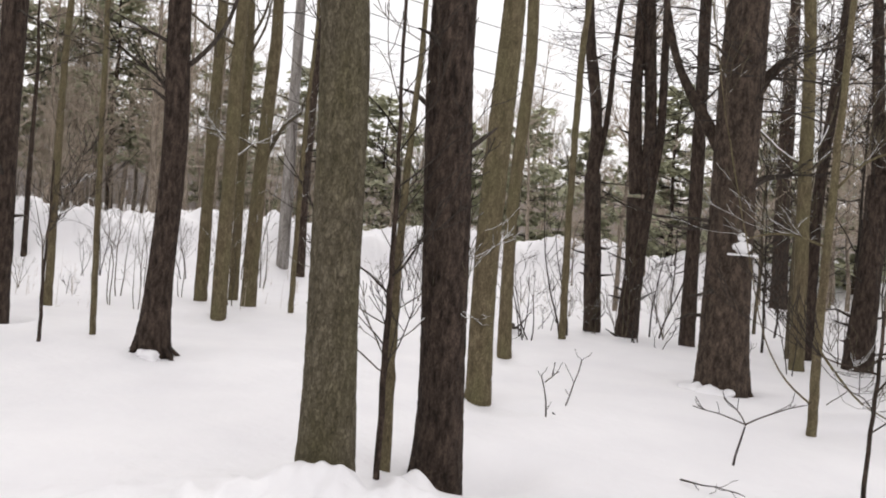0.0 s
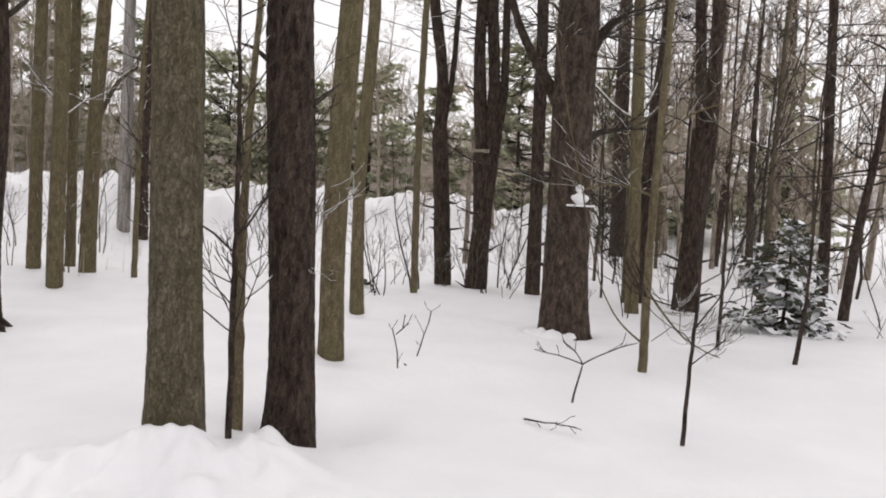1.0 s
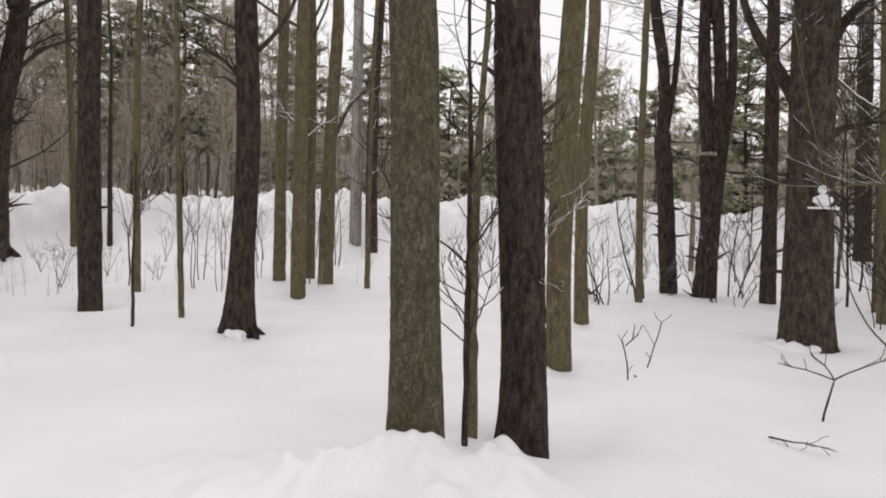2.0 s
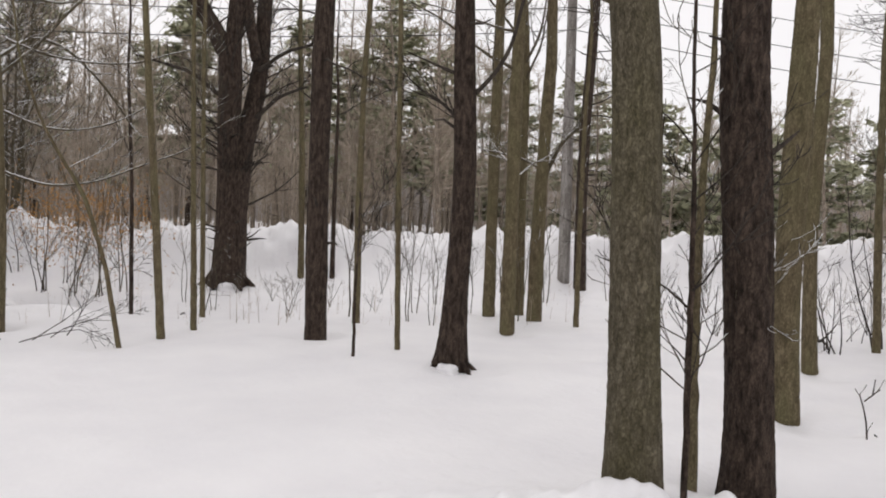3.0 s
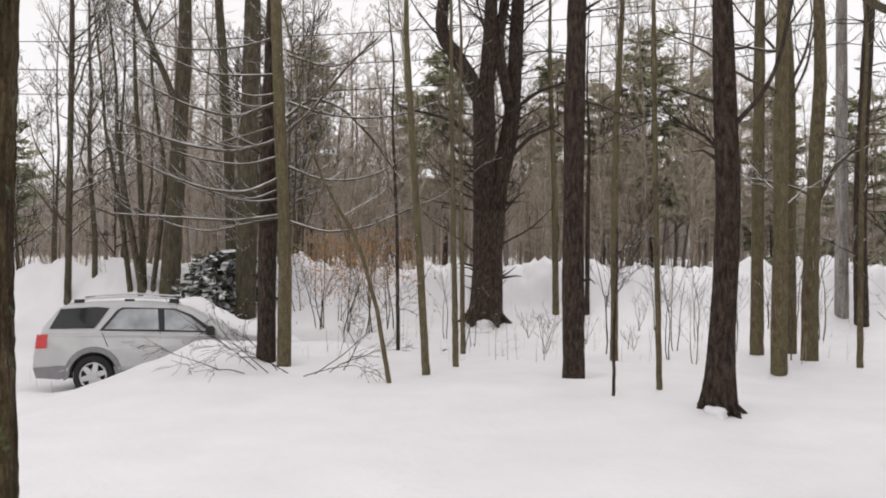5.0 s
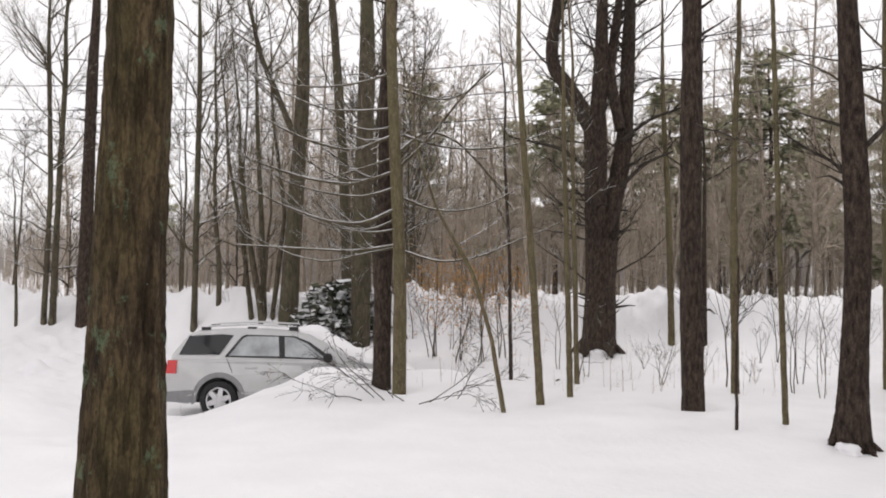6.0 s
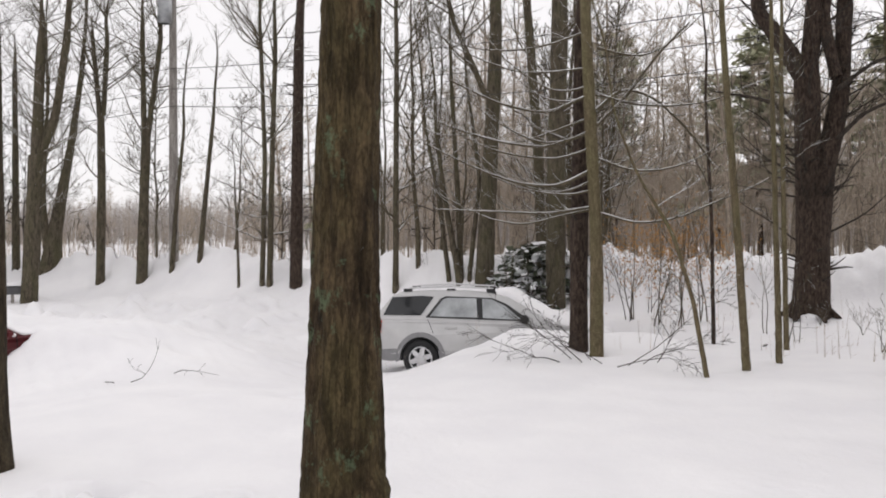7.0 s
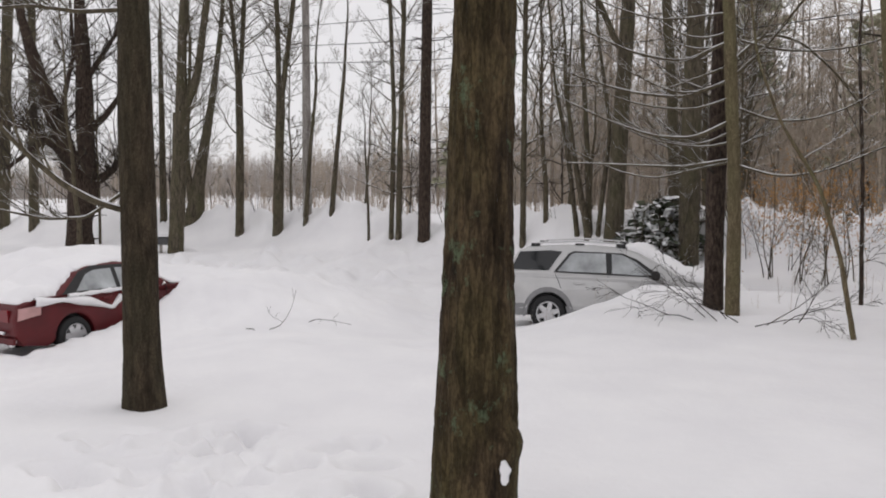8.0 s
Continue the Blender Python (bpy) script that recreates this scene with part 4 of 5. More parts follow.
# The ridges look hazy by their pale gray wood colour alone.
put_thicket("wooded_ridge", "wooded ridge of bare trees with haze painted in", HAZE_TINT_RIDGE, 31, 3000, beyond_road(86, 140, -25, 60), 7, 14, 0.10, 20)
put_thicket("lower_ridge", "wooded ridge of bare trees with haze painted in", HAZE_TINT_RIDGE, 36, 4200, beyond_road(66, 140, -190, -25), 5, 11, 0.09, 22)
put_thicket("distant_ridge", "low ridge of bare trees with haze painted in", HAZE_TINT_RIDGE, 32, 4600, beyond_road(120, 190, 55, 420), 6, 13, 0.13, 22)
# Brush and weeds share the haze-paled wood colour.
put_thicket("roadside_brush", "bare brush along the far side of the road", HAZE_TINT_WOOD, 33, 2600, beyond_road(34.5, 60, -60, 60), 0.8, 4.5, 0.018, 10)
put_thicket("bank_weeds", "dry weeds and stems poking through the snow", HAZE_TINT_WOOD, 34, 650, beyond_road(15, 23.6, -32, 10), 0.2, 0.9, 0.005, 8)


def yard_place(rng):
    a, r = radians(rng.uniform(-14, 26)), rng.uniform(22, 40)
    return -r * np.sin(a), r * np.cos(a)


woods("side_woods", "thicket of bare trees behind the yard", 34, yard_place, 8, (0.5, 0.85))


def young_tree(x, y, k, s, a):
    root = tagged(new("sapling"), "thin bare young tree in the thicket", "sapling", "young trees of the thicket")
    root.location, root.rotation_euler, root.scale = (x, y, float(ground_z(x, y))), (0, 0, a), (s, s, s)
    child("crown", YOUNG[k], root, "bare trunk and twigs")


YOUNG = [mesh_from("crown", *gather(wood_variant(140 + k, h, r, 20)), TWIG[c]) for k, (h, r, c) in enumerate(((11, 0.08, "dark"), (9, 0.06, "tan"), (13, 0.09, "tan"), (7, 0.05, "dark")))]
YOUNG += [mesh_from("crown", *gather(VARIANTS[k]), TWIG["tan"]) for k in (2, 4, 6)]
rng = np.random.RandomState(19)
for _ in range(13):
    a, r = radians(rng.uniform(-10, 17)), rng.uniform(15.5, 30)
    young_tree(-r * np.sin(a), r * np.cos(a), rng.randint(4), rng.uniform(0.45, 0.8), rng.uniform(0, 6.28))
for low, high, r0, r1, count in ((74, 91, 24.5, 31, 15), (92, 108, 31, 36, 5), (110, 126, 33, 44, 9)):
    for _ in range(count):
        a, r = radians(rng.uniform(low, high)), rng.uniform(r0, r1)
        young_tree(-r * np.sin(a), r * np.cos(a), rng.randint(1, 7), rng.uniform(0.6, 0.95), rng.uniform(0, 6.28))


# ---- evergreens ----
def conifer(x, y, height, spread, bare, mat, name="pine_tree", label="tall green pine with snow-dusted boughs and haze in its colour", dense=1.0, clump=0.28, group="evergreens"):
    rng = np.random.RandomState(int(abs(x * 31 + y * 71)) % 7919)
    root = tagged(new(name), label, "tree", group)
    root.location = (x, y, float(ground_z(x, y)))
    trunk, leaves, wood = Shape(), [], Shape()
    zs = np.linspace(-0.3, height, 12)
    trunk.tube(np.stack([0.05 * np.sin(zs), 0.05 * np.cos(zs * 0.7), zs], 1), height * 0.014 * np.linspace(1, 0.1, 12) + 0.01, 9)
    levels = int(height * 2.4 * dense)
    for k in range(levels):
        u = k / levels
        z = height * (bare + (1 - bare) * u)
        ln = spread * (1 - u) ** (0.42 if name == "pine_tree" else 0.6) * rng.uniform(0.35, 1.2) + 0.15
        for _ in range(rng.randint(2, 5)):
            a = rng.uniform(0, 2 * np.pi)
            tilt = rng.uniform(-0.25, 0.2) if name == "pine_tree" else rng.uniform(-0.45, -0.1)
            way = np.array([np.cos(a), np.sin(a), tilt])
            n = 5
            t = np.linspace(0, 1, n)
            pts = np.array([0, 0, z]) + way * (ln * t)[:, None] + np.array([0, 0, 1.0]) * (0.12 * ln * t ** 2)[:, None]
            wood.tube(pts, np.linspace(0.012 + 0.008 * ln, 0.006, n), 3)
            m = int(5 + (22 * ln / (spread + 0.2) * dense + 3 * ln) * (2.6 if name == "pine_tree" else 1.0))
            tt = rng.uniform(0.2, 1.0, m)
            c = np.stack([np.interp(tt, t, pts[:, q]) for q in range(3)], 1)
            sidev = np.array([-np.sin(a), np.cos(a), 0])
            c += sidev * (rng.uniform(-0.45, 0.45, m) * ln * tt * 0.8)[:, None] + rng.normal(0, 0.05, (m, 3))
            ax = rng.normal(0, 1, (m, 3)) * (1, 1, 0.35) + way * 0.8
            ax /= np.linalg.norm(ax, axis=1)[:, None]
            bx = np.cross(ax, rng.normal(0, 0.5, (m, 3)) + (0, 0, 1))
            bx /= np.linalg.norm(bx, axis=1)[:, None]
            s = clump * rng.uniform(0.6, 1.3, m)[:, None]
            leaves.append(np.stack([c - bx * s * 0.18, c + ax * s * 0.5 - bx * s * 0.3, c + ax * s, c + ax * s * 0.4 + bx * s * 0.3], 1))
    child("trunk", trunk.mesh("trunk", BARK["dark"]), root)
    child("bough", wood.mesh("bough", TWIG["dark"]), root, "slender bare boughs")["kind"] = "stuff"
    sh = Shape()
    sh.quads(np.concatenate(leaves))
    child("crown", sh.mesh("crown", mat, False), root, "green needles dusted with snow")["kind"] = "stuff"
    return root


def polar(bearing, r):
    return -r * math.sin(radians(bearing)), r * math.cos(radians(bearing))


# Far pines, their needles paled with painted haze.
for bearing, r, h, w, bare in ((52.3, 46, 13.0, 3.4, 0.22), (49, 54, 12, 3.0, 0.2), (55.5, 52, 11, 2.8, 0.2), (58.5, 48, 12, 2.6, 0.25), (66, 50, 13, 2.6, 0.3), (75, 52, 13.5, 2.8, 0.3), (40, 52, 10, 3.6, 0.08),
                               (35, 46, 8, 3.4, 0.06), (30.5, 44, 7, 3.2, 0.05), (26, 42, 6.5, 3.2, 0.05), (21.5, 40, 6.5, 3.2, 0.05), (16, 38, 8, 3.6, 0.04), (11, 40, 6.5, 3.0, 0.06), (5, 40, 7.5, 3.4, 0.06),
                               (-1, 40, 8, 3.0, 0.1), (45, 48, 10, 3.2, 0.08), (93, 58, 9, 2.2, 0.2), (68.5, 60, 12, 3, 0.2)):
    conifer(*polar(bearing, r), h, w, bare, HAZE_TINT_NEEDLE, dense=1.25, clump=0.36)


# ---- cars ----
SILVER = plain("silver_paint", (0.50, 0.50, 0.50), 0.32, 0.55, 0.06, 3.0, 0.6)
RED = plain("red_paint", (0.095, 0.0015, 0.004), 0.5, 0.0, 0.18, 3.0, 0.05)
CLADDING = plain("gray_cladding", (0.24, 0.24, 0.245), 0.6, 0.0, 0.1, 12)
RUBBER = plain("tyre_rubber", (0.02, 0.02, 0.021), 0.85, 0.0, 0.3, 20)
ALLOY = plain("wheel_alloy", (0.62, 0.62, 0.63), 0.3, 0.8, 0.08, 10)
BLACK = plain("black_trim", (0.015, 0.015, 0.016), 0.5, 0.0, 0.2, 10)
DARK_GLASS = plain("tinted_glass", (0.02, 0.022, 0.024), 0.06, 0.0, 0.2, 2)
FROSTED = plain("frosted_glass", (0.36, 0.38, 0.39), 0.3, 0.0, 0.45, 2.2)
LENS_RED = plain("red_lens", (0.55, 0.015, 0.02), 0.2, 0.0, 0.1, 8, 0.5)
LENS_DEEP = plain("deep_red_lens", (0.16, 0.006, 0.01), 0.3, 0.0, 0.15, 8, 0.2)
LENS_PALE = plain("pale_lens", (0.5, 0.28, 0.27), 0.2, 0.0, 0.1, 8, 0.5)


def extrude_outline(rows, half, bevel=0.0, segments=2):
    """A solid from a side outline; half(x, z) gives the half width there."""
    bm = bmesh.new()
    sides = []
    for sign in (1, -1):
        sides.append([bm.verts.new((x, sign * half(x, z), z)) for x, z in rows])
    bm.faces.new(sides[0])
    bm.faces.new(list(reversed(sides[1])))
    n = len(rows)
    rims = []
    for k in range(n):
        rims.append(bm.faces.new((sides[0][k], sides[1][k], sides[1][(k + 1) % n], sides[0][(k + 1) % n])))
    bmesh.ops.recalc_face_normals(bm, faces=bm.faces)
    if bevel:
        edges = [e for e in bm.edges if (e.verts[0].co.y > 0) == (e.verts[1].co.y > 0)]
        bmesh.ops.bevel(bm, geom=edges, offset=bevel, segments=segments, affect="EDGES", profile=0.6, clamp_overlap=True)
    return bm


def panel(rows, half, out, thick=0.012, sign=1):
    """A thin plate that follows the car's side, out metres proud of it."""
    bm = bmesh.new()
    a = [bm.verts.new((x, sign * (half(x, z) + out), z)) for x, z in rows]
    b = [bm.verts.new((x, sign * (half(x, z) + out - thick), z)) for x, z in rows]
    bm.faces.new(a)
    bm.faces.new(list(reversed(b)))
    for k in range(len(rows)):
        j = (k + 1) % len(rows)
        bm.faces.new((a[k], b[k], b[j], a[j]))
    return bm


def lathe(rows, segments, axis_y=True):
    """Rows of (radius, offset) turned round the y axis."""
    bm = bmesh.new()
    rings = []
    for r, o in rows:
        rings.append([bm.verts.new((r * math.cos(a), o, r * math.sin(a))) for a in np.linspace(0, 2 * math.pi, segments, endpoint=False)])
    for p, q in zip(rings, rings[1:]):
        for k in range(segments):
            bm.faces.new((p[k], p[(k + 1) % segments], q[(k + 1) % segments], q[k]))
    return bm


def box(bm, x0, x1, y0, y1, z0, z1):
    v = [bm.verts.new((x, y, z)) for x in (x0, x1) for y in (y0, y1) for z in (z0, z1)]
    for f in ((0, 1, 3, 2), (4, 6, 7, 5), (0, 4, 5, 1), (2, 3, 7, 6), (0, 2, 6, 4), (1, 5, 7, 3)):
        bm.faces.new([v[k] for k in f])
    return bm


def wheel(parent, x, y, radius, spokes):
    s = -1 if y < 0 else 1
    hub = radius
    w = child("wheel", None, parent)
    w.location = (x, y, hub)
    part("tyre", lathe([(radius * 0.66, -s * 0.2), (radius * 0.93, -s * 0.2), (radius, -s * 0.17), (radius, -s * 0.03), (radius * 0.95, 0.0), (radius * 0.68, s * 0.005), (radius * 0.64, -s * 0.03)], 36), RUBBER, w, smooth=True)
    bm = lathe([(radius * 0.67, -s * 0.18), (radius * 0.67, -s * 0.004), (radius * 0.6, -s * 0.012), (radius * 0.57, -s * 0.05), (radius * 0.55, -s * 0.15)], 36)
    for k in range(spokes):
        a = 2 * math.pi * k / spokes + 0.3
        c, t = (math.cos(a), math.sin(a)), (-math.sin(a), math.cos(a))
        v = []
        for rr, ww in ((0.08, 0.055), (radius * 0.62, 0.04)):
            for sg in (-1, 1):
                for dep in (-0.012, -0.06):
                    v.append(bm.verts.new((c[0] * rr + t[0] * ww * sg, s * (dep + (0.0 if rr > 0.1 else 0.006)), c[1] * rr + t[1] * ww * sg)))
        for f in ((0, 2, 6, 4), (1, 5, 7, 3), (0, 4, 5, 1), (2, 3, 7, 6), (0, 1, 3, 2), (4, 6, 7, 5)):
            bm.faces.new([v[q] for q in f])
    for rr, o in ((0.085, -0.004),):
        ring = [bm.verts.new((rr * math.cos(a), s * o, rr * math.sin(a))) for a in np.linspace(0, 2 * math.pi, 18, endpoint=False)]
        bm.faces.new(ring)
    part("rim", bm, ALLOY, w, "silver alloy rim with spokes")
    part("brake_disc", lathe([(0.02, -s * 0.13), (radius * 0.58, -s * 0.13), (radius * 0.58, -s * 0.14)], 24), BLACK, w)
    return w


def arc(cx, cz, r, a0, a1, n=12):
    return [(cx + r * math.cos(radians(a)), cz + r * math.sin(radians(a))) for a in np.linspace(a0, a1, n)]


def snow_sheet(parent_name, label, rows, half, thick, place, seed, inset=0.06, ny=22):
    """A quilt of snow along the top line rows (x, z), as wide as the car there."""
    rng = np.random.RandomState(seed)
    rows = np.array(rows)
    s = np.concatenate([[0], np.cumsum(np.hypot(*np.diff(rows, axis=0).T))])
    u = np.linspace(0, s[-1], 46)
    xs, zs = np.interp(u, s, rows[:, 0]), np.interp(u, s, rows[:, 1])
    top, bottom = [], []
    for i, (x, z) in enumerate(zip(xs, zs)):
        h = max(0.1, half(x, z) - inset + 0.03 * math.sin(i * 0.9 + seed) * math.sin(i * 0.37))
        end = min(1.0, 4.0 * min(i, 45 - i) / 45 + 0.1)
        for j in range(ny):
            v = 2 * j / (ny - 1) - 1
            edge = (1 - abs(v) ** 4) ** 0.5
            lump = 1 + 0.25 * math.sin(x * 5.1 + v * 3 + seed) + 0.2 * math.sin(x * 2.3 - v * 5)
            top.append((x, v * h, z + thick * edge * lump * end + 0.006))
            bottom.append((x, v * h, z - 0.03))
    n = len(xs)
    v = np.array(top + bottom)
    f = []
    for i in range(n - 1):
        for j in range(ny - 1):
            a = i * ny + j
            f.append((a, a + ny, a + ny + 1, a + 1))
            f.append((a + n * ny, a + 1 + n * ny, a + ny + 1 + n * ny, a + ny + n * ny))
    o = n * ny
    for i in range(n - 1):
        f.append((i * ny, i * ny + o, (i + 1) * ny + o, (i + 1) * ny))
        a = i * ny + ny - 1
        f.append((a, a + ny, a + ny + o, a + o))
    for j in range(ny - 1):
        f.append((j, j + 1, j + 1 + o, j + o))
        a = (n - 1) * ny + j
        f.append((a, a + o, a + 1 + o, a + 1))
    ob = tagged(new(parent_name, mesh_from(parent_name, v, f, SNOW)), label, "snow")
    ob.matrix_world = place
    return ob


def place_on(x, y, z, way):
    """Matrix for a car whose rear wheel on its right flank touches the ground at x, y, z."""
    return pose(x, y, z, 0, 0, math.degrees(math.atan2(way[1], way[0])))


def wagon_half(x, z):
    w = 0.93 if z < 1.0 else 0.93 - (z - 1.0) * 0.33
    w -= 0.05 * max(0.0, (0.5 - z) / 0.2) * 0.6
    w -= 0.10 * max(0.0, (x - 3.1) / 0.9) ** 2 + 0.06 * max(0.0, (-x - 0.55) / 0.5) ** 2
    return w


def silver_wagon():
    car = tagged(new("station_wagon"), "silver station wagon half sunk behind a snowbank", "car")
    m = place_on(CAR_REAR[0], CAR_REAR[1], -0.855, CAR_WAY) @ pose(0, 0.93, 0) @ Matrix.Diagonal((1.02, 1.02, 1.08, 1))
    car.matrix_world = m
    low = [(-0.98, 0.34), (-1.06, 0.5), (-1.05, 0.72), (-1.0, 0.98), (-0.93, 1.1), (0.6, 1.1), (2.2, 1.06), (2.75, 1.04), (3.4, 0.96), (3.8, 0.86), (3.98, 0.7), (4.0, 0.45), (3.85, 0.28), (3.36, 0.28)]
    low += arc(2.87, 0.36, 0.43, 0, 180) + [(2.3, 0.27), (0.55, 0.27)] + arc(0, 0.36, 0.43, 0, 180) + [(-0.6, 0.3)]
    part("body", extrude_outline(low, wagon_half, 0.035), SILVER, car)
    top = [(-0.95, 1.08), (-0.9, 1.22), (-0.62, 1.56), (-0.45, 1.63), (0.2, 1.67), (0.9, 1.665), (1.45, 1.62), (1.75, 1.55), (2.25, 1.3), (2.72, 1.03)]
    part("cabin", extrude_outline(top, wagon_half, 0.05), SILVER, car)
    bm = bmesh.new()
    box(bm, -0.5, 3.3, -0.70, 0.70, 0.3, 0.95)
    part("underbody", bm, BLACK, car)
    for sign in (-1, 1):
        part("quarter_window", panel([(-0.78, 1.2), (-0.60, 1.54), (0.02, 1.57), (0.26, 1.55), (0.0, 1.2)], wagon_half, 0.004, 0.012, sign), DARK_GLASS, car, "dark tinted rear side window")
        part("window_surround", panel([(0.1, 1.16), (0.4, 1.52), (0.5, 1.56), (1.45, 1.53), (1.75, 1.42), (2.2, 1.12), (2.2, 1.09)], wagon_half, 0.003, 0.012, sign), BLACK, car, "black window surround")
        part("rear_door_window", panel([(0.18, 1.18), (0.45, 1.5), (0.53, 1.53), (1.13, 1.52), (1.16, 1.16)], wagon_half, 0.009, 0.012, sign), FROSTED, car, "frosted rear door window")
        part("front_door_window", panel([(1.27, 1.155), (1.25, 1.515), (1.45, 1.5), (1.72, 1.38), (2.02, 1.16), (2.02, 1.12)], wagon_half, 0.009, 0.012, sign), FROSTED, car, "frosted front door window")
        part("lower_cladding", panel([(0.42, 0.26), (0.36, 0.52), (0.9, 0.5), (2.3, 0.5), (2.45, 0.3), (2.4, 0.26)], wagon_half, 0.012, 0.03, sign), CLADDING, car, "dark gray lower cladding")
        part("bumper_cladding", panel([(-1.0, 0.34), (-1.05, 0.52), (-0.5, 0.56), (-0.43, 0.42), (-0.46, 0.32)], wagon_half, 0.012, 0.03, sign), CLADDING, car, "dark gray rear bumper side")
        for cx in (0, 2.87):
            part("arch_flare", panel(arc(cx, 0.36, 0.52, -8, 188, 16) + arc(cx, 0.36, 0.425, 184, -4, 16), wagon_half, 0.02, 0.04, sign), CLADDING, car, "dark gray wheel arch flare")
        part("tail_light", panel([(-1.02, 0.86), (-0.99, 1.1), (-0.80, 1.1), (-0.82, 0.86)], wagon_half, 0.008, 0.03, sign), LENS_RED, car, "red tail light")
        for x0, x1 in ((0.5, 0.74), (1.58, 1.82)):
            bm = bmesh.new()
            box(bm, x0, x1, sign * (wagon_half(x0, 0.97) + 0.005), sign * (wagon_half(x0, 0.97) + 0.04), 0.95, 0.985)
            part("door_handle", bm, SILVER, car)
        for rows in ([(1.185, 0.3), (1.185, 1.12), (1.195, 1.12), (1.195, 0.3)], [(0.30, 0.75), (0.14, 1.12), (0.15, 1.12), (0.315, 0.75)], [(2.28, 0.4), (2.24, 1.04), (2.25, 1.04), (2.29, 0.4)]):
            part("door_seam", panel(rows, wagon_half, 0.003, 0.008, sign), BLACK, car)
        rail = Shape()
        xs = np.linspace(-0.35, 1.55, 20)
        zz = np.interp(xs, [-0.35, -0.25, 0.6, 1.45, 1.55], [1.62, 1.71, 1.745, 1.70, 1.60])
        rail.tube(np.stack([xs, np.full(20, sign * 0.60), zz], 1), np.full(20, 0.017), 8)
        child("roof_rail", rail.mesh("roof_rail", ALLOY), car, "silver roof rail")
        for k, xf in enumerate((-0.3, 0.6, 1.42)):
            bm = bmesh.new()
            box(bm, xf - 0.09, xf + 0.09, sign * 0.585, sign * 0.625, 1.60, 1.70)
            part("rail_foot", bm, BLACK, car)
        bm = bmesh.new()
        box(bm, 2.03, 2.2, sign * 0.9, sign * 1.1, 1.06, 1.22)
        bmesh.ops.bevel(bm, geom=bm.edges[:], offset=0.03, segments=2, affect="EDGES")
        part("side_mirror", bm, BLACK, car, "black side mirror capped with snow")
        for xw in (0, 2.87):
            wheel(car, xw, sign * 0.935, 0.36, 6)
    snow_sheet("snow_cover", "thick snow over the wagon's windshield and hood", [(1.35, 1.63), (1.7, 1.56), (2.25, 1.3), (2.7, 1.06), (3.3, 0.98), (3.85, 0.86)], wagon_half, 0.16, m, 3, 0.1)
    snow_sheet("snow_cover", "thin snow on the wagon's roof", [(-0.4, 1.63), (0.2, 1.66), (0.9, 1.66), (1.4, 1.62)], lambda x, z: 0.56, 0.035, m, 5)


silver_wagon()


def sedan_half(x, z):
    w = 0.87 if z < 0.9 else 0.87 - (z - 0.9) * 0.42
    w -= 0.10 * max(0.0, (x - 2.8) / 0.8) ** 2 + 0.10 * max(0.0, (-x - 0.45) / 0.55) ** 2
    return w


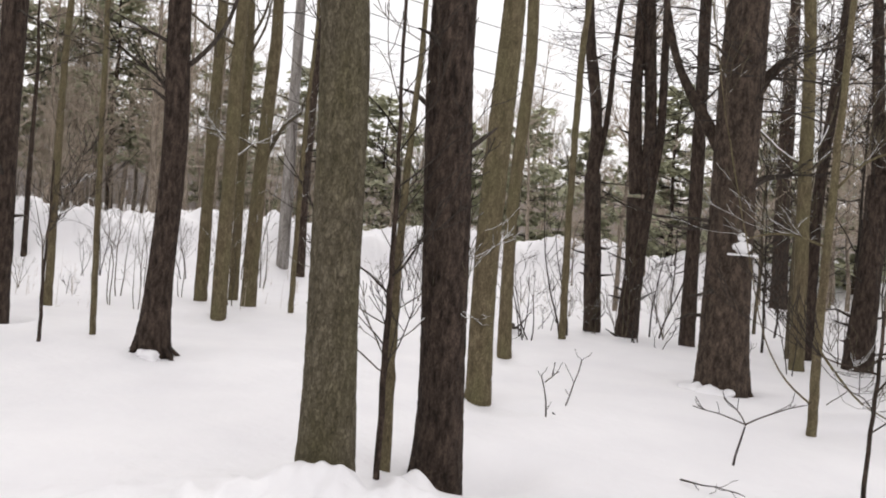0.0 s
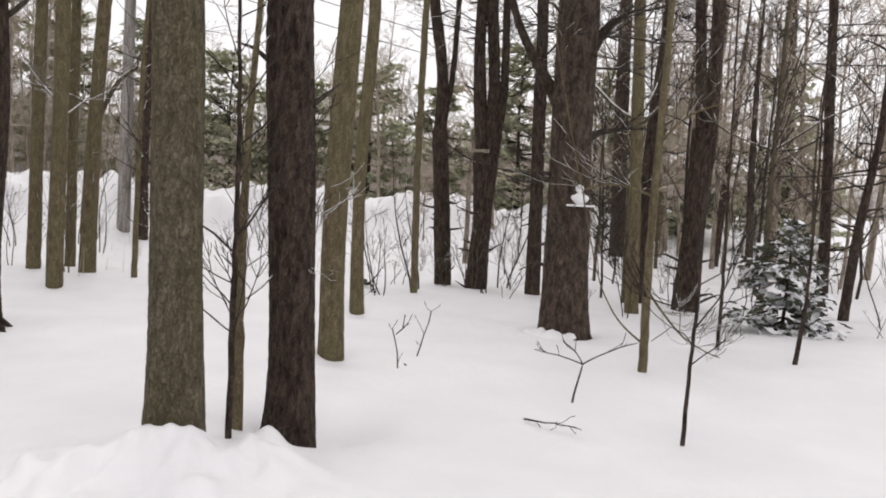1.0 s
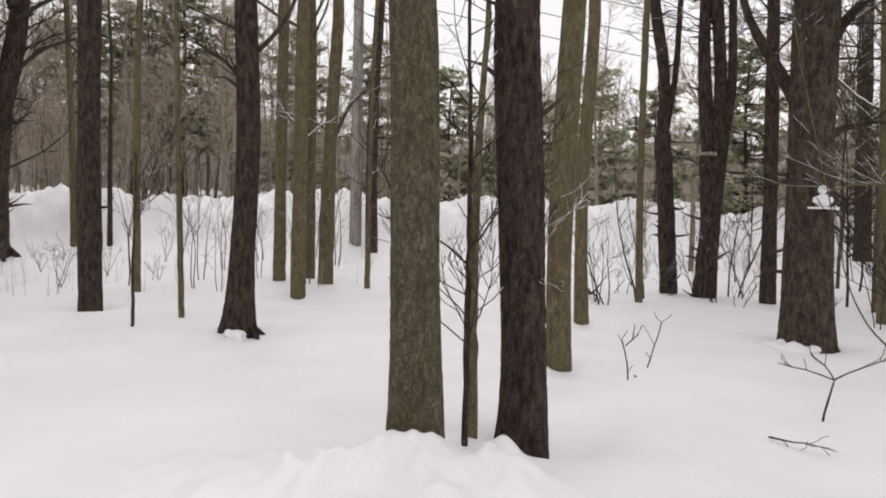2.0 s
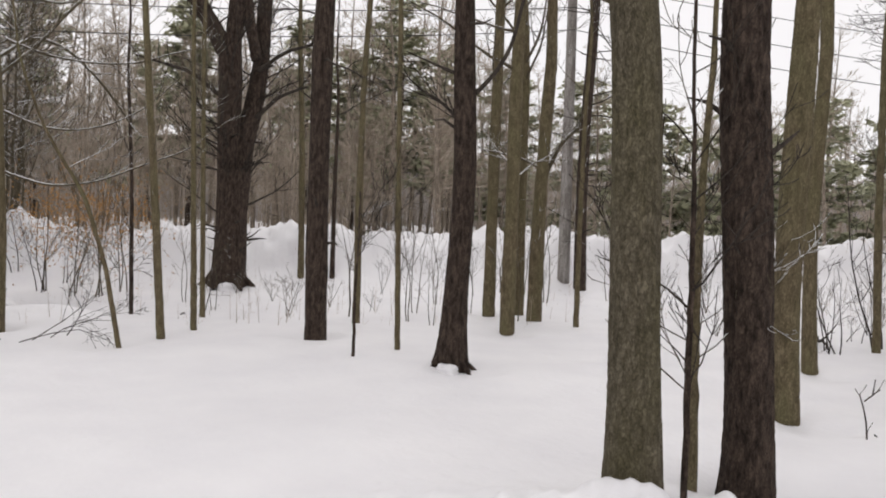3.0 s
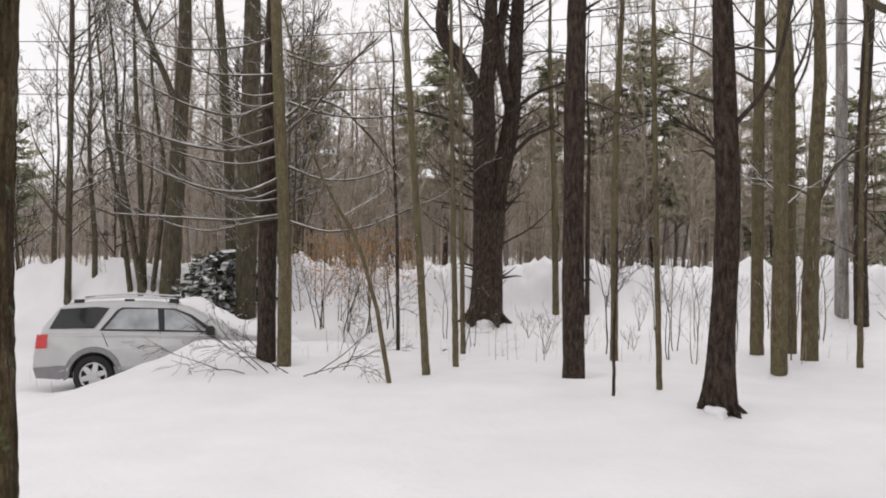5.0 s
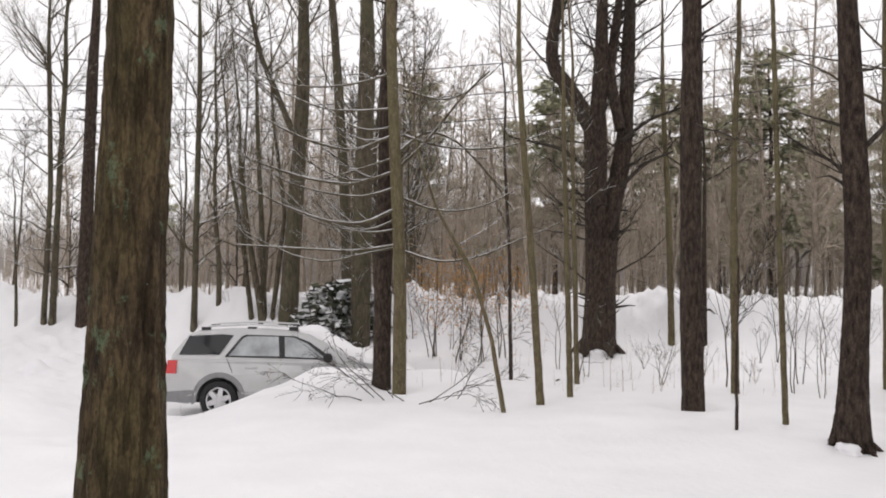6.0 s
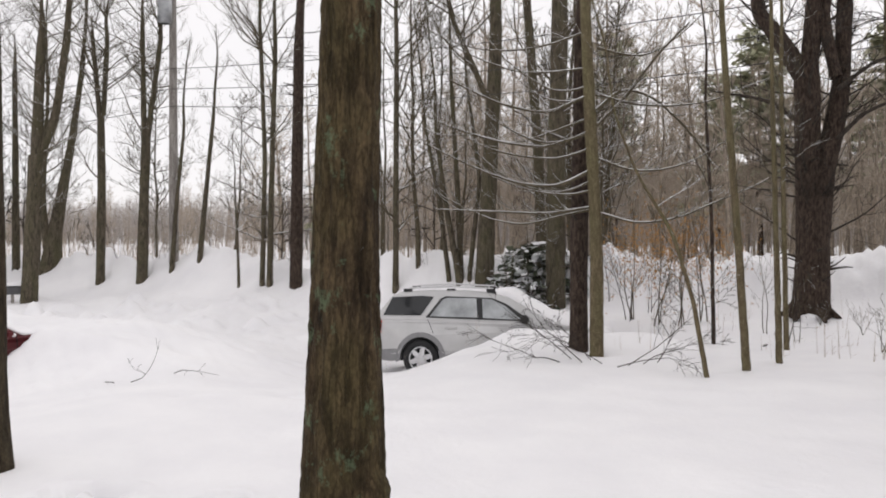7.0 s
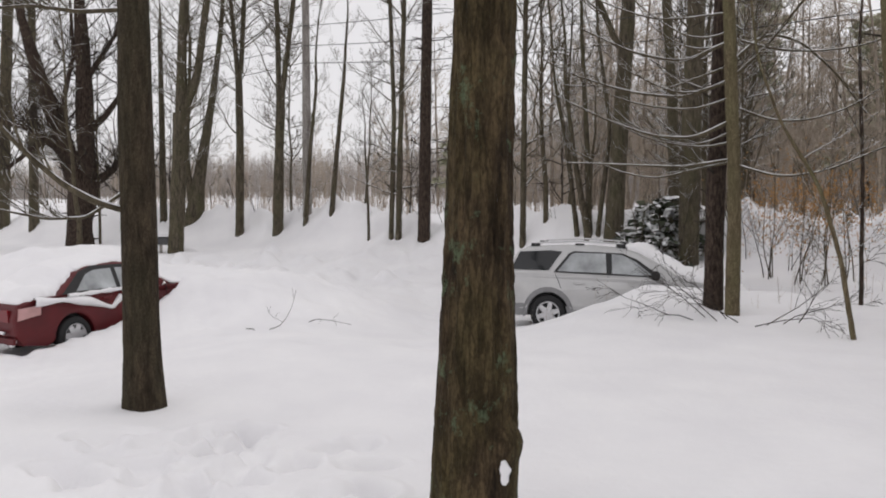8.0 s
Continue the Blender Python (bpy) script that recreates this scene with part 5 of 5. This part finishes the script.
def red_sedan():
    car = tagged(new("sedan"), "dark red sedan half buried in drifted snow", "car")
    m = place_on(*RED_REAR, -0.71, RED_WAY) @ pose(0, 0, 0, 0, -2.2, 0) @ Matrix.Diagonal((0.98, 0.98, 1.06, 1)) @ pose(0, 0.87, 0)
    car.matrix_world = m
    low = [(-0.9, 0.3), (-1.0, 0.45), (-1.02, 0.7), (-0.96, 0.92), (-0.55, 0.98), (0.2, 0.98), (1.9, 0.93), (2.2, 0.92), (3.1, 0.8), (3.4, 0.6), (3.4, 0.35), (3.2, 0.22), (2.98, 0.22)]
    low += arc(2.6, 0.31, 0.37, 0, 180) + [(2.15, 0.2), (0.45, 0.2)] + arc(0, 0.31, 0.37, 0, 180) + [(-0.5, 0.24)]
    part("body", extrude_outline(low, sedan_half, 0.045), RED, car)
    top = [(-0.35, 0.96), (0.15, 1.3), (0.45, 1.38), (0.95, 1.4), (1.35, 1.35), (2.1, 0.92)]
    part("cabin", extrude_outline(top, sedan_half, 0.05), RED, car)
    bm = bmesh.new()
    box(bm, -0.4, 3.0, -0.66, 0.66, 0.22, 0.85)
    part("underbody", bm, BLACK, car)
    for sign in (-1, 1):
        part("window_surround", panel([(-0.2, 0.985), (0.22, 1.3), (0.48, 1.37), (1.33, 1.34), (1.95, 0.97), (1.9, 0.955)], sedan_half, 0.003, 0.012, sign), BLACK, car, "black window surround")
        part("rear_door_window", panel([(0.08, 1.01), (0.34, 1.25), (0.52, 1.3), (0.86, 1.3), (0.88, 0.99)], sedan_half, 0.009, 0.012, sign), FROSTED, car, "frosted rear door window")
        part("front_door_window", panel([(0.97, 0.99), (0.95, 1.3), (1.27, 1.28), (1.68, 1.03), (1.68, 0.99)], sedan_half, 0.009, 0.012, sign), FROSTED, car, "frosted front door window")
        part("tail_light", panel([(-0.97, 0.68), (-0.95, 0.86), (-0.6, 0.88), (-0.62, 0.74)], sedan_half, 0.008, 0.03, sign), LENS_PALE, car, "pale red tail light")
        for rows in ([(0.92, 0.25), (0.92, 0.97), (0.93, 0.97), (0.93, 0.25)], [(2.0, 0.4), (1.95, 0.92), (1.96, 0.92), (2.01, 0.4)]):
            part("door_seam", panel(rows, sedan_half, 0.003, 0.008, sign), BLACK, car)
        bm = bmesh.new()
        box(bm, 1.62, 1.78, sign * 0.86, sign * 1.03, 0.93, 1.05)
        bmesh.ops.bevel(bm, geom=bm.edges[:], offset=0.03, segments=2, affect="EDGES")
        part("side_mirror", bm, RED, car, "red side mirror capped with snow")
        for x0 in (0.55, 1.55):
            bm = bmesh.new()
            box(bm, x0, x0 + 0.2, sign * (sedan_half(x0, 0.85) + 0.004), sign * (sedan_half(x0, 0.85) + 0.035), 0.83, 0.86)
            part("door_handle", bm, RED, car)
        for xw in (0, 2.6):
            wheel(car, xw, sign * 0.875, 0.31, 7)
    bm = bmesh.new()
    box(bm, -1.035, -1.0, -0.62, 0.62, 0.66, 0.84)
    part("rear_panel", bm, LENS_DEEP, car, "dark red lens band across the trunk")
    bm = bmesh.new()
    box(bm, -1.045, -1.0, -0.75, 0.75, 0.33, 0.42)
    part("bumper_strip", bm, RED, car)
    snow_sheet("snow_cover", "deep snow over the sedan's trunk and rear window", [(-0.95, 0.93), (-0.5, 0.98), (-0.3, 1.0), (0.15, 1.31), (0.3, 1.34)], sedan_half, 0.13, m, 7, 0.05)
    snow_sheet("snow_cover", "deep snow over the sedan's roof and windshield", [(0.2, 1.34), (0.5, 1.38), (0.95, 1.4), (1.35, 1.35), (2.1, 0.95), (3.1, 0.82)], sedan_half, 0.08, m, 9, 0.02)
    streak = Shape()
    xs = np.linspace(-0.7, 0.95, 30)
    zs = 0.93 + np.interp(xs, [-0.7, -0.2, 0.3, 0.75, 0.95], [0.0, -0.02, -0.10, -0.26, -0.10])
    ys = np.array([-sedan_half(a, b) - 0.0 for a, b in zip(xs, zs)])
    for sg in (-1, 1):
        streak = Shape()
        streak.tube(np.stack([xs, ys * -sg, zs], 1), 0.055 + 0.02 * np.sin(xs * 7), 8)
        ob = tagged(new("snow_streak", streak.mesh("snow_streak", SNOW)), "slumped snow clinging to the red sedan's flank", "snow")
        ob.matrix_world = m


def clinging_snow(name, label, rows, m, sides=10):
    """A soft ridge of snow along rows (x, y, z, radius)."""
    sh = Shape()
    s = spline(rows, 0.04)
    k = np.arange(len(s))
    sh.tube(s[:, :3], s[:, 3] * (1 + 0.2 * np.sin(k * 0.7) + 0.12 * np.sin(k * 1.9)), sides)
    ob = tagged(new(name, sh.mesh(name, SNOW)), label, "snow", "snow clinging to the sedan")
    ob.matrix_world = m


red_sedan()
RED_AT = place_on(*RED_REAR, -0.71, RED_WAY) @ pose(0, 0, 0, 0, -2.2, 0) @ Matrix.Diagonal((0.98, 0.98, 1.06, 1)) @ pose(0, 0.87, 0)
clinging_snow("snow_ridge", "snow lying along the red sedan's window sill", [(-0.1, -0.86, 0.96, 0.03), (0.6, -0.855, 0.955, 0.035), (1.3, -0.85, 0.95, 0.035), (1.95, -0.84, 0.94, 0.03)], RED_AT)
clinging_snow("snow_ridge", "snow lying on the red sedan's rear bumper", [(-1.06, -0.55, 0.5, 0.02), (-1.07, 0.0, 0.5, 0.03), (-1.06, 0.55, 0.5, 0.02)], RED_AT)
clinging_snow("snow_patch", "lump of snow stuck to the red sedan's bumper corner", [(-0.98, -0.72, 0.40, 0.02), (-1.0, -0.66, 0.36, 0.05), (-1.0, -0.63, 0.30, 0.03)], RED_AT)

# ---- utility poles and wires ----
POLE_WOOD = bark("pole_wood", (0.20, 0.18, 0.165), (0.36, 0.34, 0.32), None, 10, 8, 0.004)
METAL = plain("galvanised_metal", (0.35, 0.36, 0.37), 0.45, 0.7, 0.15, 6)
WIRE = plain("black_wire", (0.03, 0.03, 0.03), 0.6)


def utility_pole(x, y, height, way, transformer):
    pole = tagged(new("utility_pole"), "weathered gray wooden utility pole by the road", "pole", "utility poles")
    pole.location = (x, y, float(ground_z(x, y)))
    sh = Shape()
    zs = np.linspace(-0.4, height, 14)
    sh.tube(np.stack([0 * zs, 0 * zs, zs], 1), np.linspace(0.17, 0.11, 14), 16)
    child("shaft", sh.mesh("shaft", POLE_WOOD), pole)
    across = np.array([-way[1], way[0]])
    for z in (height - 0.35,):
        sh = Shape()
        sh.tube([(*(across * -1.1), z), (*(across * 1.1), z)], [0.06, 0.06], 6)
        child("crossarm", sh.mesh("crossarm", POLE_WOOD), pole)
    for u in (-1.0, -0.4, 0.4, 1.0):
        bm = lathe([(0.0, 0.0), (0.05, 0.0), (0.03, 0.05), (0.05, 0.08), (0.0, 0.14)], 10)
        bmesh.ops.rotate(bm, verts=bm.verts, cent=(0, 0, 0), matrix=Matrix.Rotation(radians(90), 3, "X"))
        bmesh.ops.translate(bm, verts=bm.verts, vec=(across[0] * u, across[1] * u, height - 0.29))
        part("insulator", bm, METAL, pole)
    if transformer:
        sh = Shape()
        c = across * 0.38
        sh.tube([(c[0], c[1], height - 1.9), (c[0], c[1], height - 1.85), (c[0], c[1], height - 1.05), (c[0], c[1], height - 1.0)], [0.15, 0.24, 0.24, 0.12], 16)
        child("transformer", sh.mesh("transformer", METAL), pole, "gray transformer can")
    return pole


P1, P2 = np.array((-15.5, 17.8)), np.array(polar(104.1, 31.0))
along = unit(P2 - P1)
POLES = [(P1, 11.5, False), (P2, 10.0, True), (P1 - along * 30, 11, False), (P2 + along * 34, 10.5, False)]
for p, h, tr in POLES:
    utility_pole(p[0], p[1], h, along, tr)


def wire(a, b, za, zb, sag, off):
    across = np.array([-along[1], along[0]])
    t = np.linspace(0, 1, 26)
    pts = [(*(a + (b - a) * u + across * off), za + (zb - za) * u - sag * 4 * u * (1 - u)) for u in t]
    sh = Shape()
    sh.tube(pts, np.full(26, 0.012), 5)
    tagged(new("overhead_wire", sh.mesh("overhead_wire", WIRE)), "thin black overhead wire between utility poles", "wire", "overhead wires")


order = [POLES[2], POLES[0], POLES[1], POLES[3]]
for (a, ha, _), (b, hb, _) in zip(order, order[1:]):
    ga, gb = float(ground_z(*a)), float(ground_z(*b))
    for down, off, sag in ((0.2, -1.0, 0.5), (0.2, 1.0, 0.5), (3.4, 0.15, 0.6), (4.1, 0.16, 0.7), (4.7, 0.17, 0.8)):
        wire(a, b, ga + ha - down, gb + hb - down, sag, off)

# ---- small snowy spruces, brush and fallen branches ----
conifer(*polar(-1.5, 14.2), 1.75, 0.8, 0.04, NEEDLE_NEAR, "young_spruce", "small green spruce laden with snow", 3.0, 0.17, "young spruces")
conifer(*polar(81.0, 23.0), 1.7, 1.15, 0.03, NEEDLE_NEAR, "young_spruce", "bushy dark evergreen laden with snow behind the wagon", 2.6, 0.26, "young spruces")
conifer(*polar(78.8, 23.2), 1.3, 0.95, 0.03, NEEDLE_NEAR, "young_spruce", "bushy dark evergreen laden with snow behind the wagon", 2.6, 0.24, "young spruces")


def shrub_mesh(seed, height, stems, spread, thin):
    rng = np.random.RandomState(seed)
    sh = Shape()
    for _ in range(stems):
        a = rng.uniform(0, 2 * np.pi)
        limb(sh, rng, (rng.normal(0, 0.08), rng.normal(0, 0.08), -0.05), (spread * np.cos(a), spread * np.sin(a), 1.0), height * rng.uniform(0.6, 1.1), 0.006 + 0.004 * height, 0, 0.2, 0.05, 0.3, 5, thin)
    return sh


SHRUBS = [shrub_mesh(60 + k, h, s, w, 0.0035).mesh("stem", TWIG[c]) for k, (h, s, w, c) in enumerate(((1.6, 3, 0.35, "dark"), (2.4, 2, 0.2, "tan"), (1.1, 4, 0.5, "tan"), (3.2, 2, 0.15, "dark"), (0.8, 3, 0.6, "dark")))]


def shrub(x, y, k, s, a, label="bare twiggy shrub poking through snow"):
    root = tagged(new("shrub"), label, "shrub", "undergrowth shrubs")
    root.location, root.rotation_euler, root.scale = (x, y, float(ground_z(x, y))), (0, 0, a), (s, s, s)
    child("stem", SHRUBS[k], root)["kind"] = "stuff"


rng = np.random.RandomState(77)
for _ in range(95):
    b = rng.uniform(-8, 84)
    dist = rng.uniform(15.5, 22.5) if b > 45 else rng.uniform(13.5, 26)
    if b > 68:
        dist = rng.uniform(20.5, 24)
    shrub(*polar(b, dist), rng.randint(5), rng.uniform(0.6, 1.15), rng.uniform(0, 6.28))
for _ in range(34):
    b = rng.uniform(84, 118)
    shrub(*polar(b, 23.4 / math.cos(radians(b - 62)) + rng.uniform(-0.6, 1.2)), rng.randint(5), rng.uniform(0.6, 1.1), rng.uniform(0, 6.28))


def fallen_branch(x, y, z, way, length, rad, seed, label, kids=6, lift=0.0, wild=0.7):
    sh = Shape()
    r2 = np.random.RandomState(seed)
    limb(sh, r2, (0, 0, 0), way, length, rad, 0, lift, 0.3, wild, kids, 0.003)
    ob = tagged(new("fallen_branch", sh.mesh("fallen_branch", TWIG["bare"])), label, "branch", "fallen branches")
    ob.location = (x, y, float(ground_z(x, y)) + z)
    return ob


BRUSH = "dark bare brush bent over the snowbank by the wagon"
for k, (b, r, wx, wy, wz, ln) in enumerate(((77.5, 13.7, 0.3, -1, 0.28, 2.2), (78.2, 14.0, -0.2, -1, 0.55, 2.0), (76.2, 13.8, -0.1, -1, 0.7, 1.6), (74.5, 13.6, 0.3, 1, 0.16, 1.9), (73.5, 13.9, 0, 1, 0.5, 1.5), (79.0, 13.5, 0.2, -1, 0.12, 1.7),
                                               (76.9, 14.1, 0.1, -0.5, 1.0, 1.4), (72.6, 14.2, 0.2, 0.6, 0.9, 1.2), (75.2, 13.4, 0.4, 0.9, 0.1, 1.6))):
    fallen_branch(*polar(b, r), 0.02, (wx, wy, wz + 0.22), ln * 0.95, 0.010, 200 + k, BRUSH, 7, 0.0, 0.4)
for k, (b, r, wx, wy, wz, ln, rad) in enumerate(((66.0, 17.0, -0.6, 0.75, 0.4, 1.6, 0.016), (64.5, 17.8, -0.5, 0.8, 0.6, 1.3, 0.012), (104.4, 13.6, -0.2, 1, 0.03, 0.7, 0.008), (107, 13.2, 0.2, 1, 0.04, 0.8, 0.008), (108.5, 13.5, 0.1, 1, 0.1, 0.8, 0.008),
                                                   (22, 8.7, 1, 0.5, 0.03, 0.5, 0.008), (13.6, 7.0, 1, 0.1, 0.04, 0.55, 0.010), (25.6, 15.8, 0.95, -0.3, 0.03, 1.6, 0.05))):
    fallen_branch(*polar(b, r), 0.02, (wx, wy, wz), ln, rad, 300 + k, "dark fallen branch lying on the snow", 4)

# ---- lumps of snow ----
def snow_clod(x, y, z, size, seed, label, squash):
    bm = bmesh.new()
    bmesh.ops.create_icosphere(bm, subdivisions=3, radius=1.0)
    for v in bm.verts:
        p = v.co * 2.3
        swell = 1 + 0.16 * math.sin(p.x * 1.7 + seed) + 0.14 * math.sin(p.y * 2.1 + seed * 2) + 0.12 * math.sin(p.z * 2.6 + seed * 3) + 0.06 * math.sin(p.x * 5 + p.y * 4 + seed)
        v.co = (v.co.x * swell * squash[0] * size, v.co.y * swell * squash[1] * size, v.co.z * swell * squash[2] * size)
    me = bpy.data.meshes.new("snow_clod")
    bm.to_mesh(me)
    bm.free()
    me.materials.append(SNOW)
    me.polygons.foreach_set("use_smooth", np.full(len(me.polygons), True))
    ob = tagged(new("snow_clod", me), label, "snow", "clods of snow")
    ob.location = (x, y, z)
    ob.rotation_euler = (0, 0, seed)


for k, (x, y, up, size) in enumerate(((-8.05, 7.17, 0.05, 0.10), (-8.14, 7.14, 0.13, 0.06), (-2.44, 11.13, 0.05, 0.16), (-2.68, 11.18, 0.06, 0.13), (-2.28, 11.16, 0.12, 0.10), (-18.75, 9.42, 0.05, 0.18))):
    snow_clod(x, y, float(ground_z(x, y)) + up * 0.3, size * 1.15, 20 + k * 1.7, "snow packed between the roots of an old trunk", (1.2, 1.2, 0.7))
for k, (x, y, z, size, q) in enumerate(((-4.60, -0.225, 0.37, 0.055, 1.1), (-4.565, -0.35, 0.27, 0.05, 1.4))):
    snow_clod(x, y, z, size, 0.1 + k * 0.05, "patch of snow stuck to the furrowed maple's foot", (0.35, 1.0, q))


def burl(tree, offset, size):
    sh = Shape()
    u = np.linspace(-1, 1, 15)
    r = size[0] * np.sqrt(np.maximum(0.0, 1 - u * u)) * (1 + 0.08 * np.sin(u * 9))
    sh.tube(np.stack([offset[0] + 0.01 * np.sin(u * 5), offset[1] + 0.01 * np.cos(u * 4), offset[2] + u * size[1]], 1), np.maximum(r, 0.004), 28)
    child("burl", sh.mesh("burl", BARK["lichen"]), tree, "bulging burl on the foot of the trunk")


burl(FURROWED, (0.06, 0.115, 0.46), (0.135, 0.29))
burl(FURROWED, (0.05, -0.13, 0.50), (0.11, 0.30))

# ---- garden ornament on the stout pine: a plain white figure of three balls on a shelf ----
ORNAMENT = plain("white_paint", (0.78, 0.78, 0.79), 0.6, 0.0, 0.06, 9)


def ornament():
    ob = tagged(new("garden_ornament"), "small plain white round-bodied ornament on a shelf", "ornament")
    ob.location, ob.scale = ORN_AT, (0.7, 0.7, 0.75)
    for name, r, z, x in (("body_ball", 0.115, 0.10, 0.0), ("head_ball", 0.075, 0.275, -0.02)):
        bm = bmesh.new()
        bmesh.ops.create_uvsphere(bm, u_segments=20, v_segments=14, radius=r)
        for v in bm.verts:
            v.co.x *= 1.15 if name == "body_ball" else 1.0
            v.co.z *= 0.95
        bmesh.ops.translate(bm, verts=bm.verts, vec=(x, 0, z))
        part(name, bm, ORNAMENT, ob, smooth=True)
    for sx in (-0.11, 0.12):
        bm = bmesh.new()
        bmesh.ops.create_uvsphere(bm, u_segments=12, v_segments=8, radius=0.055)
        bmesh.ops.translate(bm, verts=bm.verts, vec=(sx, -0.05, 0.11))
        part("arm_ball", bm, ORNAMENT, ob, smooth=True)
    bm = bmesh.new()
    box(bm, -0.2, 0.2, -0.13, 0.22, -0.03, 0.0)
    bmesh.ops.bevel(bm, geom=bm.edges[:], offset=0.006, segments=1, affect="EDGES")
    shelf = tagged(new("shelf"), "small snow-covered wooden shelf fixed to the pine trunk", "shelf")
    shelf.location, shelf.scale = ORN_AT, (0.75, 0.9, 0.8)
    part("board", bm, ORNAMENT, shelf)


ORN_AT = (-2.22, 11.12, 1.73)
ornament()


# ---- roadside mailbox ----
MAILBOX = plain("dark_gray_metal", (0.09, 0.09, 0.095), 0.5, 0.4, 0.15, 9)


def mailbox(x, y, turn):
    top = tagged(new("mailbox"), "dark gray metal mailbox capped with snow", "mailbox")
    top.matrix_world = pose(x, y, float(ground_z(x, y)) - 0.45, 0, 0, turn)
    rows = [(-0.14, 0.72), (-0.14, 0.90)] + [(0.14 * math.cos(a), 0.90 + 0.12 * math.sin(a)) for a in np.linspace(math.pi, 0, 9)[1:-1]] + [(0.14, 0.90), (0.14, 0.72)]
    part("body", extrude_outline(rows, lambda u, v: 0.26, 0.01), MAILBOX, top)
    bm = bmesh.new()
    box(bm, -0.05, 0.05, -0.05, 0.05, -0.3, 0.72)
    part("post", bm, POLE_WOOD, top, "weathered wooden post")
    cap = [(0.15 * math.cos(a), 1.0 + 0.12 * math.sin(a)) for a in np.linspace(math.pi, 0, 11)]
    ob = tagged(new("snow_cover"), "rounded cap of snow on the mailbox", "snow")
    ob.matrix_world = top.matrix_world.copy()
    part("cap", extrude_outline(cap, lambda u, v: 0.27, 0.02), SNOW, ob)


mailbox(*polar(113.4, 31.0), 25)


# ---- a young beech that keeps its dry leaves ----
DRY_LEAF = plain("dry_leaf", (0.42, 0.22, 0.07), 0.8, 0.0, 0.3, 6)


def leafy_beech(x, y, seed):
    r2 = np.random.RandomState(seed)
    root = tagged(new("young_beech"), "young beech with sparse dry tan leaves", "tree", "young beeches")
    root.location = (x, y, float(ground_z(x, y)))
    sh = Shape()
    for _ in range(3):
        limb(sh, r2, (r2.normal(0, 0.1), r2.normal(0, 0.1), -0.1), (r2.normal(0, 0.15), r2.normal(0, 0.15), 1), r2.uniform(2.2, 3.2), 0.018, 0, 0.1, 0, 0.2, 8)
    child("crown", sh.mesh("crown", TWIG["tan"]), root, "slender bare twigs")
    n = 620
    c = r2.normal(0, 1, (n, 3)) * (0.55, 0.55, 0.5) + (0, 0, 1.7)
    a, b = r2.normal(0, 1, (n, 3)), r2.normal(0, 1, (n, 3))
    a /= np.linalg.norm(a, axis=1)[:, None]
    b = np.cross(a, b)
    b /= np.linalg.norm(b, axis=1)[:, None]
    q = Shape()
    q.quads(np.stack([c - a * 0.035, c + b * 0.016, c + a * 0.035, c - b * 0.016], 1))
    child("foliage", q.mesh("foliage", DRY_LEAF, False), root, "dry tan leaves")["kind"] = "stuff"


for k, (b, r) in enumerate(((72.4, 20.5), (71.0, 20.0), (73.8, 21.0), (69.5, 20.8))):
    leafy_beech(*polar(b, r), 400 + k)
